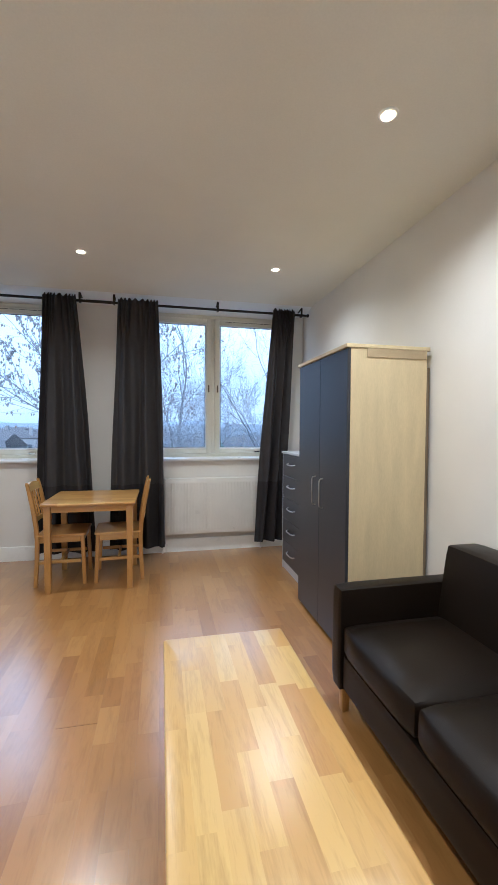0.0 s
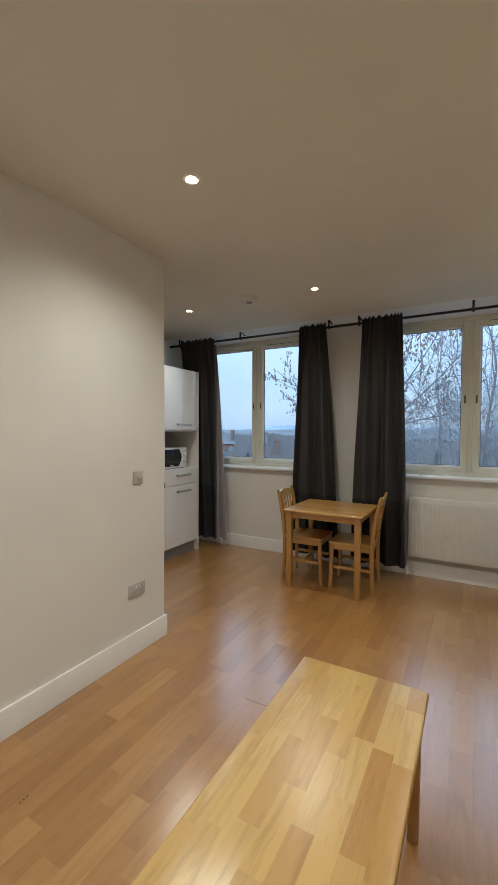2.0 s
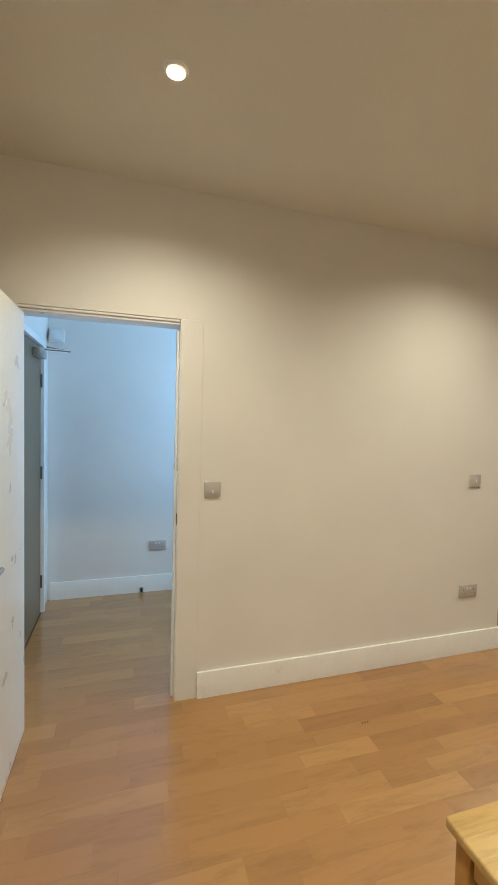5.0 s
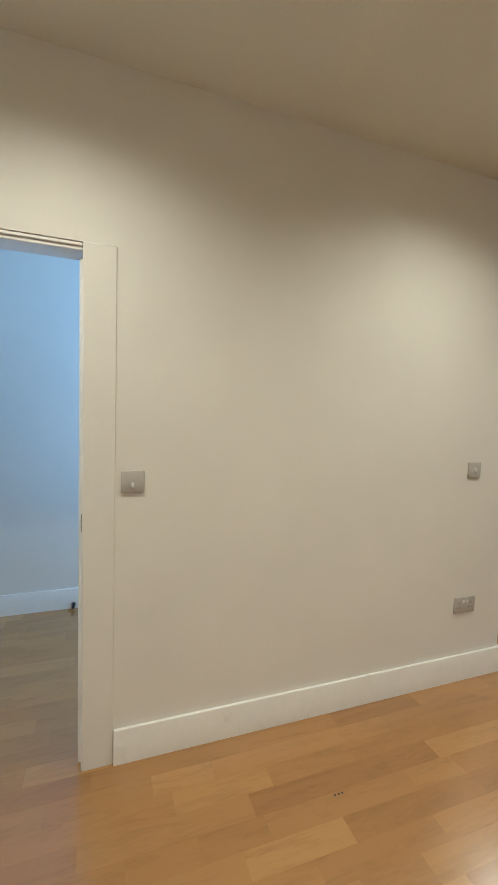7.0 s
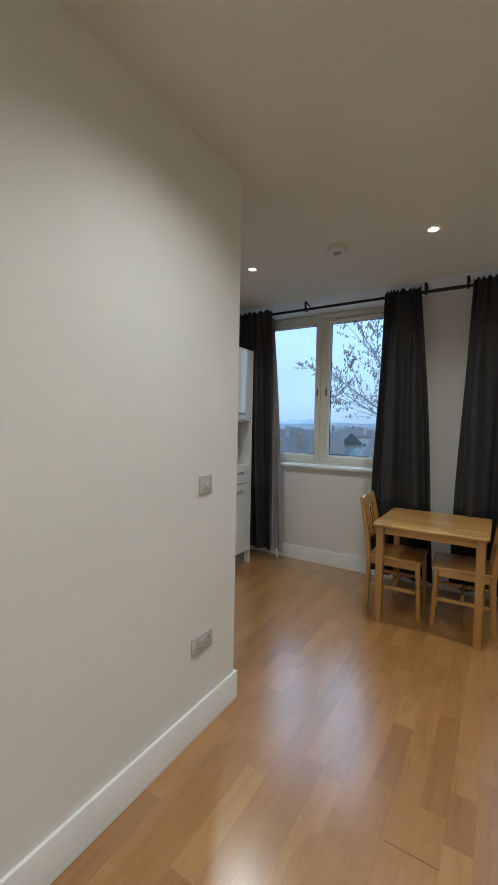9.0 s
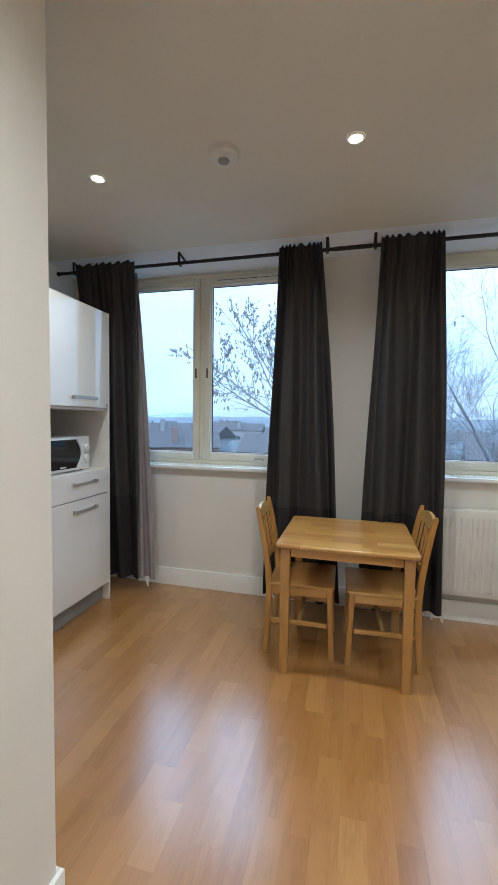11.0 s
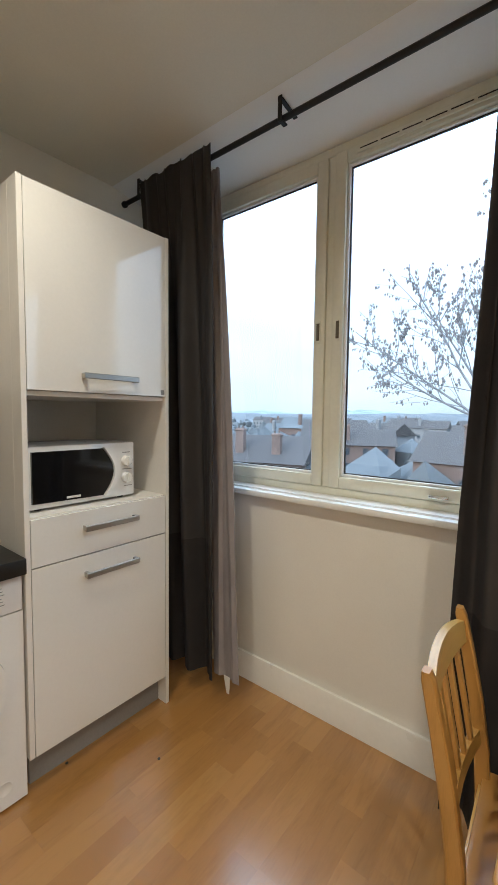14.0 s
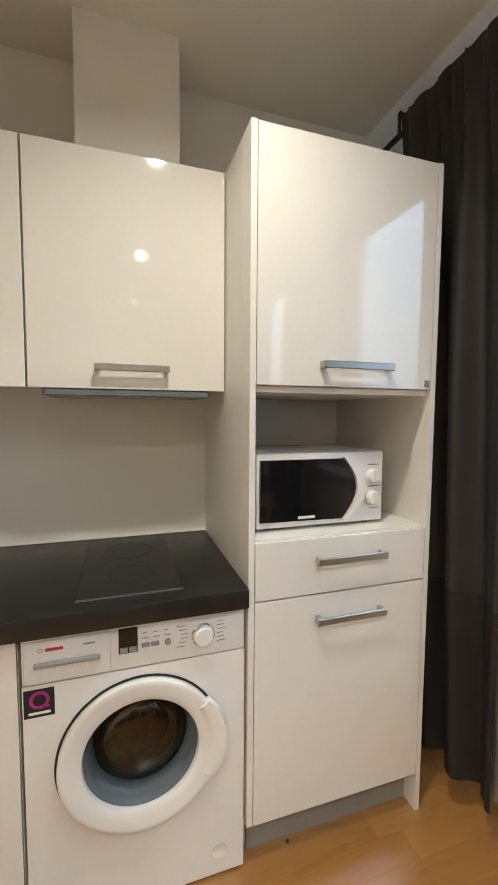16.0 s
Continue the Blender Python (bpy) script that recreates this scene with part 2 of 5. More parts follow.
BRONZE = surface("aged_bronze", (0.16, 0.13, 0.09), 0.4, metal=0.7, vary=0.1)
GLASS = pane_glass("window_glass")
SMOKED = pane_glass("smoked_door_glass")
for nd in SMOKED.node_tree.nodes:
    if nd.type == "BSDF_TRANSPARENT":
        nd.inputs["Color"].default_value = (0.34, 0.32, 0.29, 1)
    elif nd.type == "MIX_SHADER":
        nd.inputs["Fac"].default_value = 0.06
# weak emission that imitates the flare round a lit lens
GLOW_RING = glowing("lamp_glow_ring", (1.0, 0.74, 0.38), 1.6)
BULB = glowing("warm_lamp_lens", (1.0, 0.80, 0.50), 30.0)


# ---- mesh helpers ----
def put_box(bm, x0, x1, y0, y1, z0, z1, bevel=0.0, seg=2):
    vs = [bm.verts.new((x, y, z)) for z in (z0, z1) for x, y in ((x0, y0), (x1, y0), (x1, y1), (x0, y1))]
    fs = [bm.faces.new([vs[i] for i in q]) for q in ((3, 2, 1, 0), (4, 5, 6, 7), (0, 1, 5, 4), (1, 2, 6, 5), (2, 3, 7, 6), (3, 0, 4, 7))]
    if bevel:
        bmesh.ops.bevel(bm, geom=list({e for f in fs for e in f.edges}), offset=bevel, segments=seg, affect="EDGES", profile=0.5)
    return bm


def box(x0, x1, y0, y1, z0, z1, bevel=0.0, seg=2):
    return put_box(bmesh.new(), x0, x1, y0, y1, z0, z1, bevel, seg)


def tube(path, radius, sides=10, bm=None, taper=None):
    """A round bar along points."""
    bm = bm or bmesh.new()
    pts = [Vector(p) for p in path]
    rings = []
    for i, p in enumerate(pts):
        d = (pts[min(i + 1, len(pts) - 1)] - pts[max(i - 1, 0)]).normalized()
        u = d.orthogonal().normalized() if i == 0 else (u - d * u.dot(d)).normalized()
        v = d.cross(u)
        r = radius if taper is None else radius + (taper - radius) * i / (len(pts) - 1)
        rings.append([bm.verts.new(p + (u * math.cos(a) + v * math.sin(a)) * r) for a in (2 * math.pi * k / sides for k in range(sides))])
    for a, b in zip(rings, rings[1:]):
        for k in range(sides):
            bm.faces.new((a[k], a[(k + 1) % sides], b[(k + 1) % sides], b[k]))
    bm.faces.new(rings[0][::-1])
    bm.faces.new(rings[-1])
    return bm


def lathe(profile, m, sides=40, bm=None, close=False):
    """(radius, height) points turned about local z, then laid by m."""
    bm = bm or bmesh.new()
    rings = [[bm.verts.new(m @ Vector((r * math.cos(a), r * math.sin(a), h))) for a in (2 * math.pi * k / sides for k in range(sides))] if r > 1e-6
             else [bm.verts.new(m @ Vector((0, 0, h)))] for r, h in profile]
    pairs = list(zip(rings, rings[1:])) + ([(rings[-1], rings[0])] if close else [])
    for a, b in pairs:
        for k in range(sides):
            q = [a[k % len(a)], a[(k + 1) % len(a)], b[(k + 1) % len(b)], b[k % len(b)]]
            q = [v for i, v in enumerate(q) if v not in q[:i]]
            if len(q) > 2:
                bm.faces.new(q)
    return bm


def disc_bar(p, q, radius, sides=20):
    return tube([p, q], radius, sides)


def mesh_of(name, bm, material, smooth=True):
    me = bpy.data.meshes.new(name)
    bmesh.ops.recalc_face_normals(bm, faces=bm.faces)
    bm.to_mesh(me)
    bm.free()
    me.materials.append(material)
    if smooth:
        me.polygons.foreach_set("use_smooth", [True] * len(me.polygons))
        me.set_sharp_from_angle(angle=radians(35))
    return me


def part(name, bm, material, parent=None, label="", smooth=True):
    """One mesh, in the world's coordinates, under a thing or a part."""
    ob = new(name, mesh_of(name, bm, material, smooth))
    if parent:
        ob.parent = parent
        if parent.type == "EMPTY":
            ob.matrix_parent_inverse = Matrix.Translation(-parent.location)
    return tagged(ob, label)


def thing(name, label, category, at=(0, 0, 0), group=""):
    ob = new(name)
    ob.location = at
    ob.empty_display_size = 0.1
    return tagged(ob, label, category, group)


def structure(name, bm, material, smooth=False, label="", category=""):
    return tagged(part(name, bm, material, None, "", smooth), label, category, kind="structure")


def lettering(text, size, m, material, parent, name="lettering"):
    """Writing as a thin mesh laid by m."""
    cu = bpy.data.curves.new(name, "FONT")
    cu.body, cu.size, cu.align_x, cu.align_y, cu.extrude = text, size, "CENTER", "CENTER", 0.0004
    tmp = bpy.data.objects.new(name, cu)
    me = bpy.data.meshes.new_from_object(tmp)
    bpy.data.objects.remove(tmp)
    me.transform(m)
    me.materials.append(material)
    ob = new(name, me)
    ob.parent = parent
    if parent.type == "EMPTY":
        ob.matrix_parent_inverse = Matrix.Translation(-parent.location)
    return ob


# ---- walls, floor, ceiling ----
T = 0.13
structure("floor", box(-2.2, X_E + 0.2, Y_S - 0.2, Y_N + 0.3, -0.14, -0.012), UNDER, label="strip laminate floor of warm reddish oak", category="floor")
structure("ceiling", box(-2.2, X_E + 0.2, Y_S - 0.2, Y_N + 0.3, H, H + 0.12), CEIL, label="plain white painted ceiling", category="ceiling")
structure("wall_east", box(X_E, X_E + T, Y_S, Y_N, -0.012, H), WALL, label="plain cream white painted wall", category="wall")
structure("wall_south", box(-T, X_E + T, Y_S - T, Y_S, -0.012, H), WALL, label="plain cream white painted wall", category="wall")
structure("wall_kitchen", box(X_K - T, X_K, -T, Y_N, -0.012, H), WALL, label="plain cream white kitchen wall", category="wall")
structure("wall_kitchen_south", box(X_K, -T, -T, 0, -0.012, H), WALL, label="plain cream white kitchen side wall", category="wall")
bm = box(-T, 0, DOOR_Y1, 0, -0.012, H)
put_box(bm, -T, 0, Y_S, DOOR_Y0, -0.012, H)
put_box(bm, -T, 0, DOOR_Y0, DOOR_Y1, DOOR_Z + 0.018, H)
structure("wall_west", bm, WALL, label="cream white partition wall with a doorway", category="wall")
Y_O = Y_N + 0.24
bm = box(X_K - T, X_E + T, Y_N, Y_O, -0.012, WIN_Z0)
put_box(bm, X_K - T, X_E + T, Y_N, Y_O, 2.70, H)
for x0, x1 in ((X_K - T, WIN[0][0]), (WIN[0][1], WIN[1][0]), (WIN[1][1], X_E + T)):
    put_box(bm, x0, x1, Y_N, Y_O, WIN_Z0, 2.70)
structure("wall_north", bm, WALL, label="white window wall with two openings", category="wall")
# sloping white soffit that runs down to the window heads
bm = bmesh.new()
prof = ((1.975, H - 0.0004), (2.3485, WIN_Z1 - 0.0005), (2.50, WIN_Z1 - 0.0005), (2.50, H - 0.0004))
ends = [[bm.verts.new((x, y, z)) for y, z in prof] for x in (X_K + 0.0005, X_E - 0.0005)]
for k in range(4):
    bm.faces.new((ends[0][k], ends[0][(k + 1) % 4], ends[1][(k + 1) % 4], ends[1][k]))
bm.faces.new(ends[0][::-1])
bm.faces.new(ends[1])
structure("trim_soffit", bm, SOFFIT, label="white painted soffit above the windows", category="soffit")
# hall behind the doorway
structure("wall_hall_west", box(HALL_X - T, HALL_X, HALL_Y - T, -T - 0.02, -0.012, H), WALL, label="white hall wall lit by blue daylight", category="wall")
structure("wall_hall_north", box(HALL_X, -T, -0.34, -T - 0.02, -0.012, H), WALL, label="white hall end wall", category="wall")
bm = box(HALL_X, -1.30, HALL_Y - T, HALL_Y, -0.012, H)
put_box(bm, -0.40, -T, HALL_Y - T, HALL_Y, -0.012, H)
put_box(bm, -1.30, -0.40, HALL_Y - T, HALL_Y, 2.10, H)
structure("wall_hall_south", bm, WALL, label="white hall wall round the entrance door", category="wall")


def skirting(name, x0, x1, y0, y1, top_axis):
    """Board with an eased top edge."""
    bm = box(x0, x1, y0, y1, 0.0, 0.148)
    top = [e for e in bm.edges if all(v.co.z > 0.1 for v in e.verts)]
    bmesh.ops.bevel(bm, geom=top, offset=0.004, segments=2, affect="EDGES", profile=0.5)
    return structure(name, bm, SKIRT, smooth=True, label="white painted skirting board", category="skirting")


SK = 0.016
skirting("baseboard_west", 0.0005, SK, DOOR_Y1 + 0.096, SK, 1)
skirting("baseboard_kitchen_south", -1.04, -0.0005, 0.0005, SK, 0)
skirting("baseboard_north", -1.04, X_E - 0.001, Y_N - SK, Y_N - 0.0005, 0)
skirting("baseboard_east", X_E - SK, X_E - 0.0005, Y_S, Y_N - SK - 0.001, 1)
skirting("baseboard_south", 0.001, X_E - SK - 0.001, Y_S + 0.0005, Y_S + SK, 0)
skirting("baseboard_west_south", 0.0005, SK, Y_S + SK + 0.001, DOOR_Y0 - 0.075, 1)
skirting("baseboard_hall", HALL_X + 0.0005, HALL_X + SK, HALL_Y + 0.02, -0.35, 1)

# doorway: lining, stop and architrave
bm = box(-T - 0.004, -0.0005, DOOR_Y1 - 0.028, DOOR_Y1 - 0.0005, 0, DOOR_Z + 0.017, 0.002, 1)
put_box(bm, -T - 0.004, -0.0005, DOOR_Y0 + 0.0005, DOOR_Y0 + 0.028, 0, DOOR_Z - 0.001, 0.002, 1)
put_box(bm, -T - 0.004, -0.004, DOOR_Y0 + 0.029, DOOR_Y1 - 0.029, DOOR_Z + 0.004, DOOR_Z + 0.0175, 0.002, 1)
put_box(bm, -T + 0.004, -0.012, DOOR_Y0 + 0.029, DOOR_Y1 - 0.029, DOOR_Z - 0.010, DOOR_Z + 0.0035, 0.002, 1)
put_box(bm, -0.075, -0.043, DOOR_Y1 - 0.041, DOOR_Y1 - 0.0285, 0, DOOR_Z - 0.029, 0.002, 1)
structure("door_lining", bm, SKIRT, True, "white painted door lining with a stop", "door frame")
bm = box(0.0005, 0.006, DOOR_Y1 - 0.024, DOOR_Y1 + 0.093, 0, DOOR_Z + 0.0175, 0.002, 1)
put_box(bm, 0.0005, 0.006, DOOR_Y0 - 0.06, DOOR_Y0 + 0.014, 0, DOOR_Z + 0.0175, 0.002, 1)
structure("trim_architrave", bm, WALL, True, "cream painted flat jamb boards beside the doorway", "door trim")
plate = thing("strike_plate", "small dark metal strike plate let into the door lining", "strike plate", (-0.02, DOOR_Y1 - 0.029, 1.0))
part("plate", box(-0.034, -0.004, DOOR_Y1 - 0.0305, DOOR_Y1 - 0.0282, 0.97, 1.035, 0.001, 1), BRONZE, plate)
part("keep_hole", box(-0.026, -0.012, DOOR_Y1 - 0.0315, DOOR_Y1 - 0.0300, 0.985, 1.02), SLOT, plate, "dark latch hole")
# the room door stands open into the room
door = thing("door_1", "white painted flush interior door standing open", "door", (0.03, DOOR_Y0 + 0.02, 0))
leaf = part("leaf", box(0.03, 0.80, DOOR_Y0 + 0.043, DOOR_Y0 + 0.083, 0.006, DOOR_Z - 0.03, 0.002, 1), SKIRT, door)
bm = disc_bar((0.70, DOOR_Y0 + 0.0832, 1.0), (0.70, DOOR_Y0 + 0.091, 1.0), 0.026)
tube([(0.70, DOOR_Y0 + 0.091, 1.0), (0.70, DOOR_Y0 + 0.132, 1.0), (0.69, DOOR_Y0 + 0.137, 1.0), (0.59, DOOR_Y0 + 0.137, 1.0)], 0.009, 12, bm)
part("handle", bm, STEEL, leaf, "brushed steel lever handle")
for z in (0.22, 1.02, 1.80):
    part("hinge", disc_bar((0.024, DOOR_Y0 + 0.036, z), (0.024, DOOR_Y0 + 0.036, z + 0.09), 0.006, 10), STEEL, door, "steel butt hinge")
# entrance door of the hall
door = thing("door_2", "brown veneered flush entrance door, closed, with an overhead closer", "door", (-0.85, HALL_Y - 0.03, 0))
leaf = part("leaf", box(-1.255, -0.445, HALL_Y - 0.055, HALL_Y - 0.008, 0.006, 2.05, 0.002, 1), BROWN_DOOR, door)
bm = box(-1.2995, -1.26, HALL_Y - 0.08, HALL_Y + 0.018, 0, 2.0995, 0.003, 1)
put_box(bm, -0.44, -0.4005, HALL_Y - 0.08, HALL_Y + 0.018, 0, 2.0995, 0.003, 1)
put_box(bm, -1.2595, -0.4405, HALL_Y - 0.08, HALL_Y + 0.018, 2.055, 2.0995, 0.003, 1)
part("door_frame", bm, SKIRT, door, "white painted frame")
for z in (0.20, 1.05, 1.75):
    part("hinge", box(-1.267, -1.247, HALL_Y - 0.0075, HALL_Y + 0.004, z, z + 0.10, 0.002, 1), BRONZE, door, "dark metal hinge")
part("closer_body", box(-1.20, -0.98, HALL_Y - 0.0075, HALL_Y + 0.045, 1.955, 2.015, 0.008), STEEL, leaf, "silver door closer body")
part("closer_arm", tube([(-1.10, HALL_Y + 0.02, 2.018), (-1.22, HALL_Y + 0.20, 2.03), (-1.16, HALL_Y + 0.05, 2.04)], 0.009, 8), CHROME, leaf, "bright steel closer arm")
boxx = thing("alarm_box", "small white plastic box fixed high on the hall wall", "alarm", (HALL_X, -3.06, 2.2))
part("case", box(HALL_X + 0.0005, HALL_X + 0.07, -3.115, -3.0, 2.13, 2.235, 0.012), PLASTIC, boxx)
part("cover", box(HALL_X + 0.0705, HALL_X + 0.08, -3.10, -3.015, 2.145, 2.22, 0.006), ENAMEL, boxx)
stop = thing("door_stop", "small black rubber door stop on the hall skirting", "door stop", (HALL_X + SK, -2.37, 0.02))
part("buffer", disc_bar((HALL_X + SK + 0.0005, -2.37, 0.03), (HALL_X + SK + 0.05, -2.37, 0.03), 0.011, 14), BLACK_RUBBER, stop)
part("base", disc_bar((HALL_X + SK + 0.0002, -2.37, 0.03), (HALL_X + SK + 0.004, -2.37, 0.03), 0.018, 14), STEEL, stop)
# boxed duct over the kitchen cupboards
structure("trim_duct_boxing", box(X_K + 0.001, -1.45, 0.735, 1.075, 2.2375, H - 0.0005), WALL, label="white boxed-in duct above the cupboards", category="boxing")


# ---- windows ----
def bars(x0, x1, z0, z1, w, y0, y1, bevel=0.004):
    """A picture-frame of four bars, w wide."""
    bm = box(x0, x0 + w, y0, y1, z0, z1, bevel)
    put_box(bm, x1 - w, x1, y0, y1, z0, z1, bevel)
    put_box(bm, x0 + w + 0.0003, x1 - w - 0.0003, y0 + 0.0006, y1, z0, z0 + w, bevel)
    put_box(bm, x0 + w + 0.0003, x1 - w - 0.0003, y0 + 0.0006, y1, z1 - w, z1, bevel)
    return bm


def window(name, x0, x1):
    w = tagged(thing(name, "cream painted double casement window with a white sill", "window", ((x0 + x1) / 2, Y_FRAME, WIN_Z0)), kind="structure")
    c, f = (x0 + x1) / 2, Y_FRAME
    part("window_frame", bars(x0 + 0.002, x1 - 0.002, WIN_Z0 + 0.002, WIN_Z1 - 0.002, 0.040, f, f + 0.075), FRAME, w)
    part("mullion", box(c - 0.018, c + 0.018, f + 0.004, f + 0.075, WIN_Z0 + 0.043, WIN_Z1 - 0.043, 0.003), FRAME, w)
    for a, b, side in ((x0 + 0.043, c - 0.0185, 1), (c + 0.0185, x1 - 0.043, -1)):
        z0, z1 = WIN_Z0 + 0.043, WIN_Z1 - 0.043
        sash = part("casement", bars(a, b, z0, z1, 0.055, f - 0.008, f + 0.05, 0.006), FRAME, w)
        part("bead", bars(a + 0.0555, b - 0.0555, z0 + 0.0555, z1 - 0.0555, 0.012, f + 0.008, f + 0.03, 0.003), SILL, sash, "white glazing bead")
        part("gasket", bars(a + 0.068, b - 0.068, z0 + 0.068, z1 - 0.068, 0.005, f + 0.020, f + 0.03, 0.001), SLOT, sash, "dark glazing seal")
        g = part("pane", box(a + 0.066, b - 0.066, f + 0.031, f + 0.037, z0 + 0.066, z1 - 0.066), GLASS, w, "clear window glass")
        g.visible_shadow = False
        # flush catch on the meeting stile, stay at the bottom rail
        hx = (b - 0.032) if side > 0 else (a + 0.032)
        hd = part("catch", box(hx - 0.013, hx + 0.013, f - 0.0125, f - 0.0085, 1.775, 1.875, 0.002), FRAME, sash, "flush window catch")
        part("catch_slot", box(hx - 0.008, hx + 0.008, f - 0.0145, f - 0.0130, 1.785, 1.865, 0.001, 1), BRONZE, hd, "dark bronze finger pull")
        sx = a + 0.10 if side > 0 else b - 0.30
        part("stay", box(sx, sx + 0.075, f - 0.020, f - 0.0085, z0 + 0.012, z0 + 0.026, 0.003), CHROME, sash, "small bright metal stay")
    vent = part("trickle_vent", box(c + 0.12, x1 - 0.10, f - 0.020, f - 0.0085, WIN_Z1 - 0.084, WIN_Z1 - 0.054, 0.004), FRAME, w, "cream slotted trickle vent")
    for k in range(6):
        v0 = c + 0.14 + k * (x1 - c - 0.28) / 6
        part("vent_slot", box(v0, v0 + (x1 - c - 0.28) / 6 - 0.012, f - 0.0208, f - 0.0202, WIN_Z1 - 0.072, WIN_Z1 - 0.067), SLOT, vent, "thin dark slot")
    part("window_sill", box(x0 - 0.03, x1 + 0.03, 2.218, Y_N - 0.0005, 1.015, WIN_Z0 - 0.0005, 0.006), SILL, w, "white painted sill board")
    part("sill_top", box(x0 + 0.002, x1 - 0.002, Y_N + 0.0005, f - 0.001, WIN_Z0 + 0.0005, WIN_Z0 + 0.006), SILL, w)
    return w


window("window_1", *WIN[0])
window("window_2", *WIN[1])

# ---- curtain rod and curtains ----
ROD_Y, ROD_Z = 2.04, 2.634
rod = thing("curtain_rod", "long dark metal curtain rod hung from ceiling brackets", "curtain rod", (0.65, ROD_Y, H))
part("pole", tube([(-1.64, ROD_Y, ROD_Z), (2.93, ROD_Y, ROD_Z)], 0.0125, 16), IRON, rod)
part("splice", tube([(0.62, ROD_Y, ROD_Z), (0.86, ROD_Y, ROD_Z)], 0.0145, 16), IRON, rod)
for fx, d in ((-1.64, -1), (2.93, 1)):
    part("finial", lathe([(0, 0), (0.014, 0.002), (0.019, 0.012), (0.017, 0.024), (0, 0.03)], pose(fx, ROD_Y, ROD_Z, 0, 90 * d, 0), 16), IRON, rod, "round end cap")
for bx in (-1.49, -0.552, 0.565, 0.887, 1.935, 2.865):
    bm = box(bx - 0.010, bx + 0.010, ROD_Y - 0.028, ROD_Y - 0.022, ROD_Z - 0.022, H - 0.0005, 0.002, 1)
    strap = box(bx - 0.010, bx + 0.010, 0, 0.115, -0.0070, -0.0015, 0.002, 1)
    strap.transform(pose(0, ROD_Y - 0.020, H - 0.0075, -9.2, 0, 0))
    me_ = bpy.data.meshes.new("strap")
    strap.to_mesh(me_)
    strap.free()
    bm.from_mesh(me_)
    bpy.data.meshes.remove(me_)
    put_box(bm, bx - 0.010, bx + 0.010, ROD_Y - 0.0215, ROD_Y + 0.018, ROD_Z - 0.022, ROD_Z - 0.0150, 0.002, 1)
    part("bracket", bm, IRON, rod, "flat dark ceiling bracket")


def cloth(x_top, x_bot, z0, z1, folds, seed, y, amp0=0.016, amp1=0.060, step=0.05, frill=0.0, span=None):
    """Hanging folds between two heights; span is the full drop, so that pieces of one curtain line up."""
    rnd = random.Random(seed)
    ph = [rnd.uniform(0, 6.28) for _ in range(5)]
    n, top, bot = int(folds * 30), (span or (z0, z1))[1], (span or (z0, z1))[0]
    m = max(2, int((z1 - z0) / step))
    bm = bmesh.new()
    rows = []
    for j in range(m + 1):
        z = z0 + (z1 - z0) * j / m
        d = (top - z) / (top - bot)
        e = d ** 0.85
        xa, xb = x_top[0] + (x_bot[0] - x_top[0]) * e, x_top[1] + (x_bot[1] - x_top[1]) * e
        amp = amp0 + (amp1 - amp0) * min(1, d * 2.2)
        row = []
        for i in range(n + 1):
            u = i / n
            s = u + 0.05 * math.sin(u * 7 + ph[0] + d * 0.5)
            w = math.sin(2 * math.pi * folds * s + ph[1] + 0.5 * math.sin(d * 3 + ph[2]))
            w = math.copysign(abs(w) ** 0.8, w) * (0.72 + 0.38 * math.sin(u * 17 + ph[3]))
            w += 0.03 * math.sin(2 * math.pi * folds * 2 * s + ph[4] + d * 0.6)
            w *= min(1.0, 0.25 + 7 * (1 - u), 0.25 + 7 * u)
            # tight gathers at the heading run out into the broad folds
            k = max(0.0, 1 - d * 5.0) ** 1.5
            w = w * (1 - k) + k * math.sin(2 * math.pi * folds * 3.4 * s + ph[2] + 0.6 * math.sin(u * 23))
            zz = z + (frill * (0.5 + 0.5 * math.sin(2 * math.pi * folds * 3.4 * s + ph[2])) if j == m else 0)
            row.append(bm.verts.new((xa + (xb - xa) * u + 0.006 * math.sin(d * 7 + u * 11), y - 0.012 * d + amp * w, zz)))
        rows.append(row)
    for a, b in zip(rows, rows[1:]):
        for i in range(n):
            bm.faces.new((a[i], a[i + 1], b[i + 1], b[i]))
    r = bmesh.ops.extrude_face_region(bm, geom=list(bm.faces))
    for v in r["geom"]:
        if isinstance(v, bmesh.types.BMVert):
            v.co.y += 0.004
    return bm


def curtain(x_top, x_bot, folds, seed, label, z_bot=0.13, z_hem=0.80, lining=None, tag=None):
    c = thing("curtain", label, "curtain", ((x_bot[0] + x_bot[1]) / 2, 2.02, z_bot), "charcoal curtains")
    y, span = 2.005, (z_bot, 2.655)
    part("drape", cloth(x_top, x_bot, z_hem + 0.0003, 2.655, folds, seed, y, frill=0.034, span=span), CURTAIN, c)
    part("hem_band", cloth(x_top, x_bot, z_bot, z_hem, folds, seed, y, span=span), HEM, c, "darker doubled hem band")
    if lining:
        part("lining", cloth(*lining, z_bot - 0.015, 2.60, 1.2, seed + 50, y + 0.066, 0.006, 0.016), LINING, c, "silver-grey blackout lining")
    if tag:
        bm = bmesh.new()
        put_box(bm, tag - 0.02, tag + 0.02, y + 0.035, y + 0.04, z_bot - 0.075, z_bot + 0.01, 0.001, 1)
        for v in bm.verts:
            if v.co.z < z_bot - 0.05:
                v.co.x = tag + (v.co.x - tag) * 0.35 + 0.008
        part("tag", bm, PLASTIC, c, "white lining corner")
    return c


